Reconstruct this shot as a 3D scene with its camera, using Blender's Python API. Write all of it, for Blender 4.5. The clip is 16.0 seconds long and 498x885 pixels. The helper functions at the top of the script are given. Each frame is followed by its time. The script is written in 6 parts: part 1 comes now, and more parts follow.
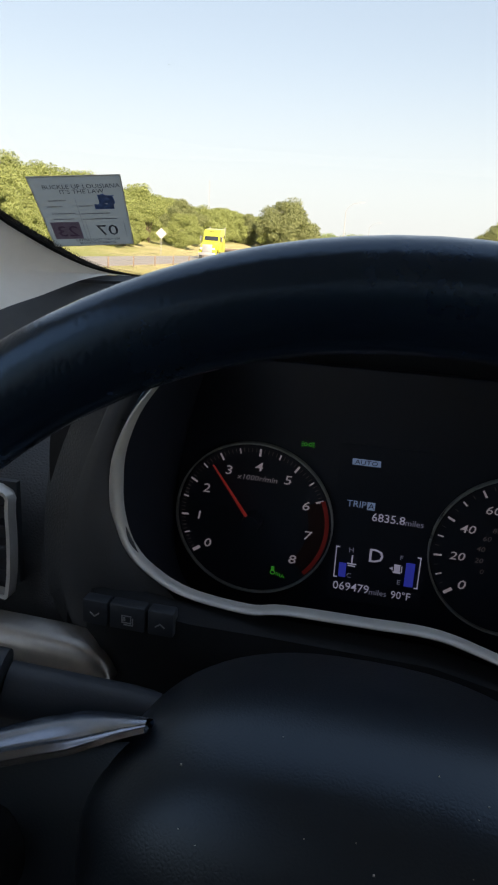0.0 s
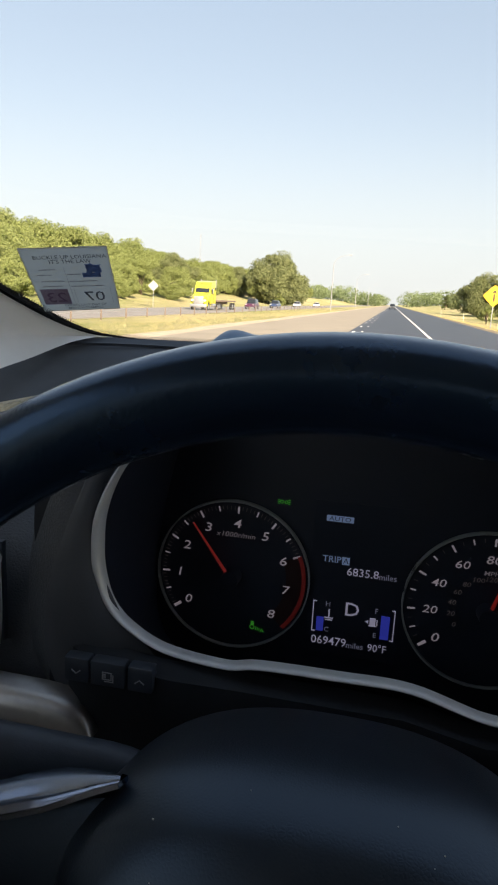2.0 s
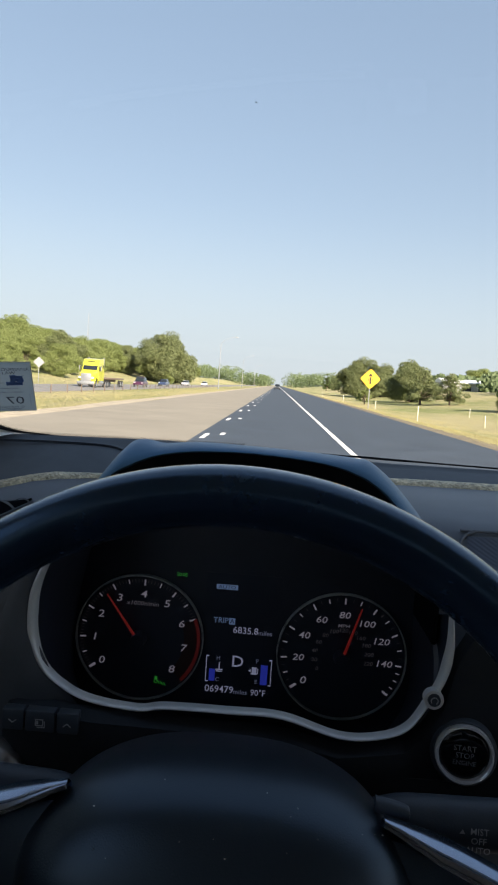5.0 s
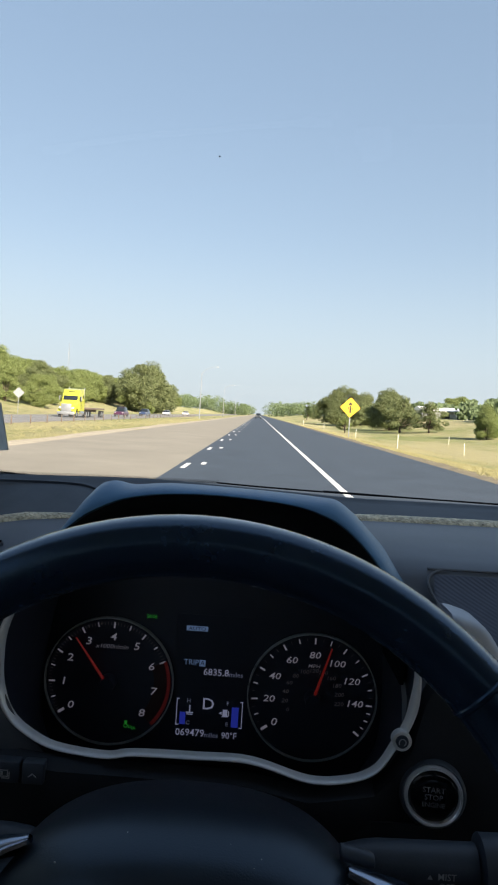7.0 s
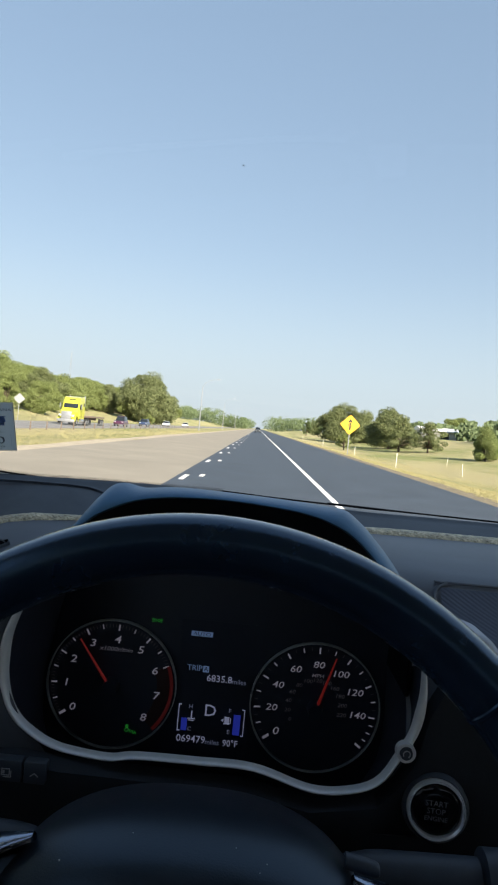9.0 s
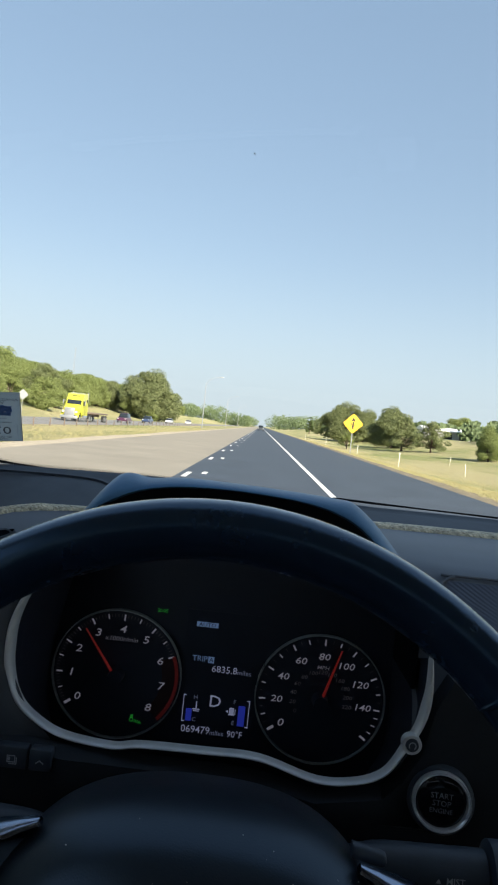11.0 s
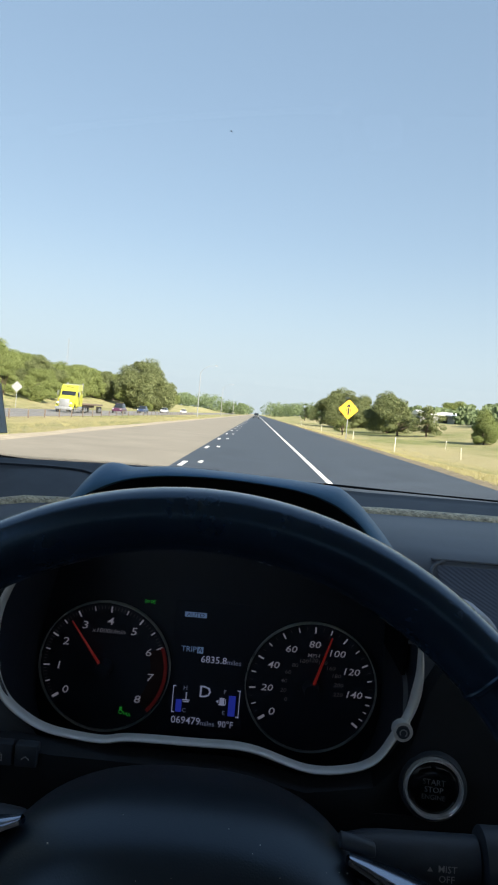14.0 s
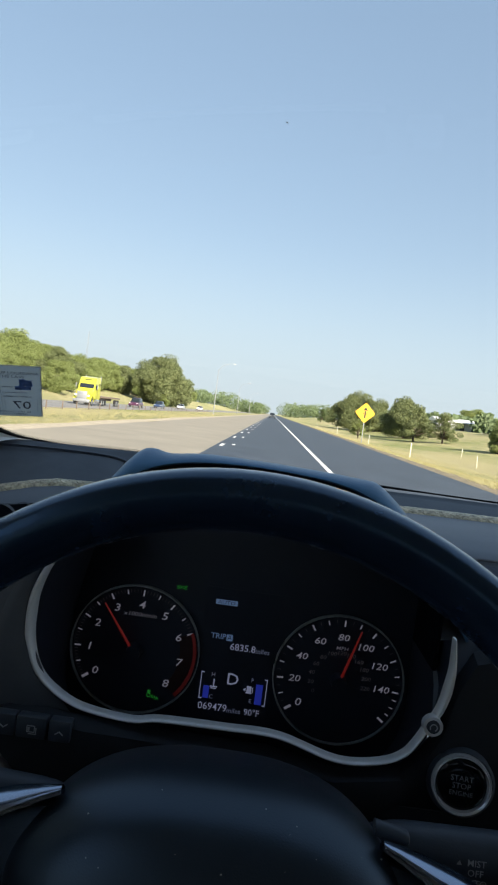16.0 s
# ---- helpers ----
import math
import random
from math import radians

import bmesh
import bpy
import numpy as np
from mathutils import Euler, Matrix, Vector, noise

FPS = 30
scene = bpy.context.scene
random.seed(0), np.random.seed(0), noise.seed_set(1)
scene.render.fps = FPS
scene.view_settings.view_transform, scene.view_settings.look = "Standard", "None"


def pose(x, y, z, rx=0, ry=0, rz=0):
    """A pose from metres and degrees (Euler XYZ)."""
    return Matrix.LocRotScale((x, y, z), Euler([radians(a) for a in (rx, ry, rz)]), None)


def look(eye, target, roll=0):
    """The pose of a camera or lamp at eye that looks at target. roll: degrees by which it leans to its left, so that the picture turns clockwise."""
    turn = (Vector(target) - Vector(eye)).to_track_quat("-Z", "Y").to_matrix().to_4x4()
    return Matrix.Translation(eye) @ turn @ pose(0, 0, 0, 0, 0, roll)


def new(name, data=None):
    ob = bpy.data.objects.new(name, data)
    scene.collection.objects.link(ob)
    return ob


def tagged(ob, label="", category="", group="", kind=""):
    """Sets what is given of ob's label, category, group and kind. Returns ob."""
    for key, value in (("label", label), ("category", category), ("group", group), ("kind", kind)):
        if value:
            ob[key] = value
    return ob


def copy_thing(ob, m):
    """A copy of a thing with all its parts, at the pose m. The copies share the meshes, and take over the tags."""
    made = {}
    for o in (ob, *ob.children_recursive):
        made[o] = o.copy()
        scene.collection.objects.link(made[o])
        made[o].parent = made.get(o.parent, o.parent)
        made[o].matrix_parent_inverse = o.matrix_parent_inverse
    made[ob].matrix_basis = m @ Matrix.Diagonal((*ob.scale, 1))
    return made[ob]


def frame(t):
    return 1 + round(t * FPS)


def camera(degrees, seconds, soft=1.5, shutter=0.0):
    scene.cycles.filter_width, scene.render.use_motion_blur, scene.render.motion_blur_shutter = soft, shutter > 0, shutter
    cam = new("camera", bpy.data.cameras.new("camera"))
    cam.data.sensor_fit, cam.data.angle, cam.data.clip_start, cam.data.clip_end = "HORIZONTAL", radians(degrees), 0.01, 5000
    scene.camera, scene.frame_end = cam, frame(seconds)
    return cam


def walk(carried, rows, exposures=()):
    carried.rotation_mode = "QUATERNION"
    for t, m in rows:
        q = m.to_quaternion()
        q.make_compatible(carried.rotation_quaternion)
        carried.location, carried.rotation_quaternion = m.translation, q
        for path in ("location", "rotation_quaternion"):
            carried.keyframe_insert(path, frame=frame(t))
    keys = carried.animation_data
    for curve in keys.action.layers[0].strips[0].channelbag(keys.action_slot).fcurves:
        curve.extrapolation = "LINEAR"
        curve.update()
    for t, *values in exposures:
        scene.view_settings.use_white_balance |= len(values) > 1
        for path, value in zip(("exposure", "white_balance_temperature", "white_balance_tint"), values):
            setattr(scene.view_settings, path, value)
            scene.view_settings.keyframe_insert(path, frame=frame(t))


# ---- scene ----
cam = camera(41.0, 16.0, soft=2.1)
# seconds, eye, target, roll
PATH = [
    (0, (-0.004, -0.359, 1.368), (-0.395, 1.519, 0.802), 3.4),
    (0.5, (0.003, -0.358, 1.376), (-0.351, 1.547, 0.881), 3.5),
    (1, (-0.015, -0.355, 1.364), (-0.363, 1.533, 0.803), 5.6),
    (1.5, (0.005, -0.364, 1.376), (-0.386, 1.55, 0.926), 3.4),
    (2, (0.007, -0.372, 1.379), (-0.376, 1.544, 0.954), 3.0),
    (2.5, (-0.008, -0.422, 1.39), (-0.337, 1.502, 0.951), 2.8),
    (3, (0.001, -0.485, 1.41), (-0.18, 1.501, 1.258), 6.0),
    (3.5, (0.002, -0.486, 1.411), (-0.166, 1.502, 1.283), 5.4),
    (4, (0.001, -0.499, 1.414), (-0.167, 1.494, 1.372), 6.1),
    (4.5, (0.019, -0.486, 1.419), (-0.101, 1.508, 1.315), 3.3),
    (5, (0.015, -0.477, 1.406), (-0.058, 1.514, 1.229), 4.0),
    (7.5, (0.025, -0.482, 1.417), (0.011, 1.517, 1.341), 3.7),
    (8, (0.016, -0.475, 1.405), (-0.025, 1.522, 1.316), 4.9),
    (8.5, (0.015, -0.476, 1.405), (-0.044, 1.52, 1.288), 5.3),
    (9, (0.015, -0.484, 1.41), (-0.008, 1.515, 1.365), 5.6),
    (9.5, (0.016, -0.485, 1.409), (-0.016, 1.515, 1.369), 5.5),
    (12, (0.01, -0.482, 1.403), (-0.017, 1.517, 1.345), 6.4),
    (12.5, (0.026, -0.485, 1.413), (0.002, 1.515, 1.386), 4.7),
    (13, (0.016, -0.481, 1.404), (-0.022, 1.518, 1.356), 5.7),
    (13.5, (0.02, -0.473, 1.406), (0.004, 1.524, 1.309), 5.0),
    (14, (0.02, -0.474, 1.404), (0.005, 1.524, 1.317), 5.0),
    (14.5, (0.018, -0.479, 1.401), (-0.014, 1.519, 1.314), 5.5),
    (15, (0.014, -0.471, 1.4), (-0.005, 1.526, 1.301), 5.6),
    (15.5, (0.017, -0.477, 1.404), (-0.011, 1.521, 1.328), 5.7),
    (16, (0.004, -0.478, 1.396), (-0.055, 1.519, 1.302), 7.3),
]
EXPOSURE = [(0.0, 1.88, 7450, 18), (2.3, 1.83, 7350, 18), (3.0, 1.72, 6750, 15), (4.0, 1.57, 6400, 14), (5.0, 1.55, 6600, 15), (7.5, 1.54, 6450, 13), (9.5, 1.54, 6400, 12), (12.0, 1.55, 6300, 10), (16.0, 1.56, 6350, 11)]
walk(cam, [(t, look(eye, target, roll)) for t, eye, target, roll in PATH], EXPOSURE)

# world: hazy clear morning sky, low sun off to the right
SUN_EL, SUN_AZ = 29.0, 146.0
world = bpy.data.worlds.new("world")
scene.world = world
world.use_nodes = True
wn = world.node_tree
sky = wn.nodes.new("ShaderNodeTexSky")
sky.sky_type = "NISHITA"
sky.sun_disc = False
sky.sun_elevation = radians(SUN_EL)
sky.sun_rotation = radians(SUN_AZ)
sky.air_density, sky.dust_density, sky.ozone_density = 1.0, 0.25, 1.2
soften = wn.nodes.new("ShaderNodeGamma")
soften.inputs[1].default_value = 0.39
tint = wn.nodes.new("ShaderNodeHueSaturation")
tint.inputs["Saturation"].default_value = 1.5
wn.links.new(sky.outputs[0], soften.inputs[0])
wn.links.new(soften.outputs[0], tint.inputs["Color"])
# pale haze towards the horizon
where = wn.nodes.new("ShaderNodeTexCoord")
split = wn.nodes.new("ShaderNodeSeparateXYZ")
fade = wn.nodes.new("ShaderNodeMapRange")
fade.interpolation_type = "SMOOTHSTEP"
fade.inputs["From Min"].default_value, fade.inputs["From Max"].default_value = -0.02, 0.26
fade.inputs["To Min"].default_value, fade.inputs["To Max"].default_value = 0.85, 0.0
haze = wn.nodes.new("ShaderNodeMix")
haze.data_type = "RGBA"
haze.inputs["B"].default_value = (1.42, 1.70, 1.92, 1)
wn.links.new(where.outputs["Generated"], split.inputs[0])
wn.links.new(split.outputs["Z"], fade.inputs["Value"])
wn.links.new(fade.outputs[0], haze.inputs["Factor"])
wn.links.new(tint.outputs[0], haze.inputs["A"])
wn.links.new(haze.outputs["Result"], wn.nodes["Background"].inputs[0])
wn.nodes["Background"].inputs[1].default_value = 0.15
sun = new("sun", bpy.data.lights.new("sun", "SUN"))
sun.data.energy, sun.data.angle, sun.data.color = 4.5, radians(0.6), (1.0, 0.9, 0.74)
sun_dir = Vector((math.sin(radians(SUN_AZ)) * math.cos(radians(SUN_EL)), math.cos(radians(SUN_AZ)) * math.cos(radians(SUN_EL)), math.sin(radians(SUN_EL))))
sun.matrix_world = look(sun_dir * 50, (0, 0, 0))

# ---------------------------------------------------------------- materials


def material(name, color, rough=0.6, metal=0.0, spec=0.5, var=0.0, scale=20.0, bump=0.0, bump_scale=200.0, color2=None, emit=None, strength=0.000, coat=0.0, kind="noise"):
    m = bpy.data.materials.new(name)
    m.use_nodes = True
    nt = m.node_tree
    b = nt.nodes["Principled BSDF"]
    b.inputs["Base Color"].default_value = (*color, 1)
    b.inputs["Roughness"].default_value = rough
    b.inputs["Metallic"].default_value = metal
    b.inputs["Specular IOR Level"].default_value = spec
    b.inputs["Coat Weight"].default_value = coat
    if emit:
        b.inputs["Emission Color"].default_value = (*emit, 1)
        b.inputs["Emission Strength"].default_value = strength
    tc = nt.nodes.new("ShaderNodeTexCoord")
    if var > 0 or color2:
        n1 = nt.nodes.new("ShaderNodeTexNoise")
        n1.inputs["Scale"].default_value = scale
        n1.inputs["Detail"].default_value = 6
        n1.inputs["Roughness"].default_value = 0.65
        nt.links.new(tc.outputs["Object"], n1.inputs["Vector"])
        ramp = nt.nodes.new("ShaderNodeValToRGB")
        c2 = color2 or tuple(c * (1 - var) for c in color)
        c1 = color if color2 else tuple(min(1, c * (1 + var)) for c in color)
        ramp.color_ramp.elements[0].position, ramp.color_ramp.elements[1].position = 0.32, 0.68
        ramp.color_ramp.elements[0].color, ramp.color_ramp.elements[1].color = (*c2, 1), (*c1, 1)
        nt.links.new(n1.outputs["Fac"], ramp.inputs["Fac"])
        nt.links.new(ramp.outputs["Color"], b.inputs["Base Color"])
        rr = nt.nodes.new("ShaderNodeMapRange")
        rr.inputs["To Min"].default_value, rr.inputs["To Max"].default_value = max(0.02, rough - 0.08), min(1, rough + 0.08)
        nt.links.new(n1.outputs["Fac"], rr.inputs["Value"])
        nt.links.new(rr.outputs[0], b.inputs["Roughness"])
    if bump > 0:
        if kind == "leather":
            n2 = nt.nodes.new("ShaderNodeTexVoronoi")
            n2.feature = "DISTANCE_TO_EDGE"
            out = n2.outputs["Distance"]
        elif kind == "weave":
            n2 = nt.nodes.new("ShaderNodeTexWave")
            n2.bands_direction = "DIAGONAL"
            out = n2.outputs["Fac"]
        else:
            n2 = nt.nodes.new("ShaderNodeTexNoise")
            n2.inputs["Detail"].default_value = 4
            out = n2.outputs["Fac"]
        n2.inputs["Scale"].default_value = bump_scale
        nt.links.new(tc.outputs["Object"], n2.inputs["Vector"])
        bp = nt.nodes.new("ShaderNodeBump")
        bp.inputs["Strength"].default_value = min(1.0, bump)
        bp.inputs["Distance"].default_value = 0.6 / bump_scale
        nt.links.new(out, bp.inputs["Height"])
        nt.links.new(bp.outputs[0], b.inputs["Normal"])
    return m


M_DASH = material("soft dash plastic", (0.125, 0.136, 0.152), 0.55, spec=0.35, var=0.18, scale=9, bump=0.18, bump_scale=900)
M_MATTE = material("anti-glare dash top", (0.100, 0.110, 0.122), 0.85, spec=0.12, var=0.15, scale=12, bump=0.2, bump_scale=900)
M_CHEEK = material("smooth dark cheek plastic", (0.066, 0.072, 0.082), 0.5, spec=0.4, var=0.15, scale=12, bump=0.12, bump_scale=900)
M_LEATHER = material("grained dash vinyl", (0.060, 0.066, 0.075), 0.48, var=0.2, scale=25, bump=0.45, bump_scale=480, kind="leather")
# tan tone and speckle stand in for sunlight on dark grained vinyl
M_STRIP = material("grained strip vinyl in sunlit tan", (0.50, 0.42, 0.27), 0.45, var=0.55, scale=160, bump=1.0, bump_scale=230, kind="leather")
M_WEAVE = material("ribbed insert", (0.080, 0.095, 0.13), 0.45, var=0.12, scale=30, bump=0.12, bump_scale=130, kind="weave")
# blue in the black leather's base colour stands in for sky sheen
M_RIM = material("wheel leather with blue sky sheen", (0.006, 0.014, 0.031), 0.26, spec=1.0, var=0.2, scale=30, bump=0.07, bump_scale=420, kind="leather")
M_PAD = material("airbag cover vinyl", (0.012, 0.015, 0.020), 0.38, spec=0.75, var=0.15, scale=14, bump=0.14, bump_scale=700, kind="leather")
M_BLACK = material("matt black plastic", (0.031, 0.039, 0.051), 0.5, var=0.2, scale=30, bump=0.1, bump_scale=700)
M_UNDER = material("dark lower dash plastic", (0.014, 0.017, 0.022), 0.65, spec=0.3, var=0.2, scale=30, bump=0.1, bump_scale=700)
M_PIANO = material("gloss black plastic", (0.006, 0.006, 0.007), 0.12, var=0.1, scale=20)
# near-black without gloss, painted where recesses lie in shade
M_VOID = material("recess shade black", (0.003, 0.0036, 0.0055), 0.9, spec=0.05, var=0.1, scale=30)
M_DARKCHROME = material("dark chrome garnish", (0.34, 0.38, 0.46), 0.20, metal=1.0, var=0.05, scale=30)
M_FACE = material("gauge face black", (0.008, 0.013, 0.025), 0.6, var=0.15, scale=40)
M_SILVER = material("satin silver trim", (0.68, 0.68, 0.67), 0.42, metal=0.3, spec=0.8, var=0.06, scale=60, bump=0.04, bump_scale=1500)
M_BRUSHED = material("brushed grey metal trim", (0.40, 0.38, 0.36), 0.38, metal=0.9, var=0.1, scale=90, bump=0.04, bump_scale=1500)
# sheen of the sky is painted into this blue; the vinyl itself is dark
M_HOOD = material("hood vinyl with blue sky sheen", (0.056, 0.128, 0.212), 0.42, spec=0.7, var=0.15, scale=30, bump=0.25, bump_scale=700, kind="leather")
M_RINGCHROME = material("bright ring chrome", (0.95, 0.96, 0.97), 0.14, metal=0.58)
M_SATIN = material("pale satin grey plastic", (0.42, 0.44, 0.48), 0.4, var=0.06, scale=30, bump=0.08, bump_scale=900)
M_CHROME = material("chrome", (0.80, 0.82, 0.86), 0.12, metal=0.95)
M_RINGS = material("gauge ring dark chrome", (0.40, 0.43, 0.42), 0.3, metal=0.4, var=0.1, scale=40)
M_MARK = material("lit white print", (0.4, 0.39, 0.42), 0.6, emit=(0.62, 0.58, 0.72), strength=0.046)
M_FAINTLIT = material("faintly lit print", (0.25, 0.24, 0.26), 0.6, emit=(0.5, 0.47, 0.58), strength=0.026)
M_DIM = material("dim grey print", (0.1, 0.09, 0.1), 0.6, emit=(0.3, 0.28, 0.32), strength=0.015)
M_NEEDLE = material("red needle", (0.28, 0.014, 0.012), 0.5, emit=(0.9, 0.05, 0.035), strength=0.020)
M_RED = material("red zone print", (0.16, 0.012, 0.012), 0.6, emit=(0.6, 0.05, 0.04), strength=0.009)
M_REDDARK = material("dark red zone", (0.02, 0.003, 0.002), 0.6)
M_LCDTXT = material("display white", (0.5, 0.5, 0.6), 0.6, emit=(0.60, 0.64, 0.95), strength=0.055)
M_LCDDIM = material("display grey", (0.3, 0.3, 0.4), 0.6, emit=(0.36, 0.42, 0.66), strength=0.038)
M_LCDBLUE = material("display blue", (0.02, 0.03, 0.3), 0.6, emit=(0.03, 0.05, 0.5), strength=0.10)
M_LCDSKY = material("display light blue", (0.2, 0.3, 0.5), 0.6, emit=(0.25, 0.4, 0.72), strength=0.058)
M_GREEN = material("green telltale", (0.02, 0.2, 0.03), 0.6, emit=(0.03, 0.42, 0.04), strength=0.07)
M_FAINT = material("faint grey print", (0.15, 0.155, 0.165), 0.6, var=0.1, scale=200)
M_PRINT = material("grey button print", (0.35, 0.36, 0.38), 0.6, var=0.1, scale=200)
M_PILLAR = material("pale beige pillar trim", (0.88, 0.84, 0.77), 0.75, var=0.06, scale=12, bump=0.25, bump_scale=900)
M_CLOTH = material("pale headliner cloth", (0.50, 0.485, 0.45), 0.9, var=0.1, scale=30, bump=0.3, bump_scale=800)
M_DARKCLOTH = material("dark carpet", (0.02, 0.02, 0.022), 0.95, var=0.2, scale=30, bump=0.3, bump_scale=500)
M_RUBBER = material("black rubber gasket", (0.009, 0.0095, 0.010), 0.85, spec=0.1, var=0.2, scale=40)
M_FRIT = material("frit band dots", (0.02, 0.019, 0.016), 0.8, var=0.2, scale=80)
M_DUST = material("pale dust flecks", (0.6, 0.58, 0.52), 0.9)
M_BUG = material("dried grey splash", (0.32, 0.32, 0.30), 0.9)


M_RIM.node_tree.nodes["Principled BSDF"].inputs["Coat Weight"].default_value = 0.25
M_RIM.node_tree.nodes["Principled BSDF"].inputs["Coat Roughness"].default_value = 0.2
# blue specular tints put the sky's colour into the highlights
M_PAD.node_tree.nodes["Principled BSDF"].inputs["Specular Tint"].default_value = (0.60, 0.80, 1.0, 1)
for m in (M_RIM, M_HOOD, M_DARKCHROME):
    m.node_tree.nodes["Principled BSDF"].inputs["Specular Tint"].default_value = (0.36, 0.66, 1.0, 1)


# ---------------------------------------------------------------- mesh helpers


def thing(name, label, category, group="", kind="", at=(0, 0, 0)):
    ob = new(name)
    ob.empty_display_size = 0.05
    ob.location = at
    return tagged(ob, label, category, group, kind)


def finish(bm, smooth=False, angle=40):
    bmesh.ops.recalc_face_normals(bm, faces=bm.faces)
    if smooth:
        for f in bm.faces:
            f.smooth = True
        for e in bm.edges:
            if len(e.link_faces) == 2 and e.calc_face_angle(0) > radians(angle):
                e.smooth = False


def mesh_of(name, bm, mat, smooth=False):
    finish(bm, smooth)
    me = bpy.data.meshes.new(name)
    bm.to_mesh(me)
    bm.free()
    me.materials.append(mat)
    return me


def part(name, bm, mat, parent=None, label="", smooth=True):
    ob = new(name, mesh_of(name, bm, mat, smooth))
    if parent is not None:
        ob.parent = parent
        ob.matrix_parent_inverse = Matrix.Translation(-parent_origin(parent))
    if label:
        ob["label"] = label
    return ob


def parent_origin(p):
    return Vector(p.location) if p.type == "EMPTY" else Vector((0, 0, 0))


def single(name, bm, mat, label, category, group="", kind="", smooth=True):
    return tagged(new(name, mesh_of(name, bm, mat, smooth)), label, category, group, kind)


def box(bm, c, s, bevel=0.0, m=None, seg=2):
    r = bmesh.ops.create_cube(bm, size=1.0, matrix=(m or Matrix()) @ Matrix.Translation(c) @ Matrix.Diagonal((*s, 1)))
    if bevel > 0:
        edges = list({e for v in r["verts"] for e in v.link_edges})
        bmesh.ops.bevel(bm, geom=edges, offset=bevel, segments=seg, affect="EDGES", profile=0.5)


def cyl(bm, a, b, r1, r2=None, n=16, caps=True):
    a, b = Vector(a), Vector(b)
    d = b - a
    q = d.to_track_quat("Z", "Y").to_matrix().to_4x4()
    bmesh.ops.create_cone(bm, cap_ends=caps, segments=n, radius1=r1, radius2=r1 if r2 is None else r2, depth=d.length, matrix=Matrix.Translation((a + b) / 2) @ q)


def loft(bm, rings, closed=True, caps=False):
    rows = [[bm.verts.new(p) for p in ring] for ring in rings]
    n = len(rows[0])
    for a, b in zip(rows, rows[1:]):
        for i in range(n if closed else n - 1):
            j = (i + 1) % n
            bm.faces.new((a[i], a[j], b[j], b[i]))
    if caps:
        bm.faces.new(rows[0])
        bm.faces.new(rows[-1])
    return rows


def smooth_line(pts, n=6):
    """A smooth curve through the points."""
    pts = [Vector(p) for p in pts]
    out = []
    for i in range(len(pts) - 1):
        p0, p1, p2, p3 = pts[max(0, i - 1)], pts[i], pts[i + 1], pts[min(len(pts) - 1, i + 2)]
        for k in range(n):
            t = k / n
            out.append(0.5 * ((2 * p1) + (p2 - p0) * t + (2 * p0 - 5 * p1 + 4 * p2 - p3) * t * t + (3 * p1 - p0 - 3 * p2 + p3) * t ** 3))
    out.append(pts[-1])
    return out


def sweep(bm, pts, prof, normal=(0, -1, 0), caps=True, widths=None, taper=False):
    """Sweeps a closed profile (across, along the normal) along the points."""
    nrm = Vector(normal)
    rings = []
    for i, p in enumerate(pts):
        t = (pts[min(len(pts) - 1, i + 1)] - pts[max(0, i - 1)]).normalized()
        side = t.cross(nrm).normalized()
        up = side.cross(t).normalized()
        w = widths[i] if widths else 1.0
        rings.append([p + side * a * w + up * b * (w if taper else 1.0) for a, b in prof])
    loft(bm, rings, True, caps)


def ring_mesh(bm, c, r_in, r_out, depth, n=64, a0=0.0, a1=2 * math.pi):
    """A flat ring or arc in the xz plane, facing the driver, with depth."""
    full = abs(a1 - a0) > 6.28
    rings = []
    cnt = n if full else n + 1
    for i in range(cnt):
        a = a0 + (a1 - a0) * i / n
        d = Vector((math.cos(a), 0, math.sin(a)))
        rings.append([c + d * r_in, c + d * r_in + Vector((0, -depth, 0)), c + d * r_out + Vector((0, -depth, 0)), c + d * r_out])
    if full:
        rows = [[bm.verts.new(p) for p in r] for r in rings]
        for i in range(cnt):
            a, b = rows[i], rows[(i + 1) % cnt]
            for k in range(4):
                bm.faces.new((a[k], a[(k + 1) % 4], b[(k + 1) % 4], b[k]))
    else:
        loft(bm, rings, True, True)


def writing(name, text, size, m, mat, parent=None, shear=0.0, width=1.0, label=""):
    cu = bpy.data.curves.new(name, "FONT")
    cu.body, cu.size, cu.shear = text, 1.0, shear
    cu.align_x, cu.align_y = "CENTER", "CENTER"
    cu.offset = 0.003
    cu.resolution_u = 2
    tmp = new(name + "_tmp", cu)
    bpy.context.view_layer.update()
    me = bpy.data.meshes.new_from_object(tmp.evaluated_get(bpy.context.evaluated_depsgraph_get()))
    bpy.data.objects.remove(tmp)
    bpy.data.curves.remove(cu)
    me.transform(m @ Matrix.Diagonal((width * size, size, size, 1)))
    me.materials.clear()
    me.materials.append(mat)
    ob = new(name, me)
    if parent is not None:
        ob.parent = parent
        ob.matrix_parent_inverse = Matrix.Translation(-parent_origin(parent))
    if label:
        ob["label"] = label
    return ob


def facing(x, y, z, tilt=0.0):
    """Writing upright in the xz plane, read from the driver's side."""
    return pose(x, y, z, 90 + tilt, 0, 0)

# ---------------------------------------------------------------- windscreen, pillar, cabin shell


def glass_y(x, z):
    return 0.336 - 0.3 * (x - 0.37) ** 2 - 1.55 * (z - 1.338)


def glass_point(x, z, off=0.0):
    return Vector((x, glass_y(x, z) - off * 0.54, z - off * 0.84))


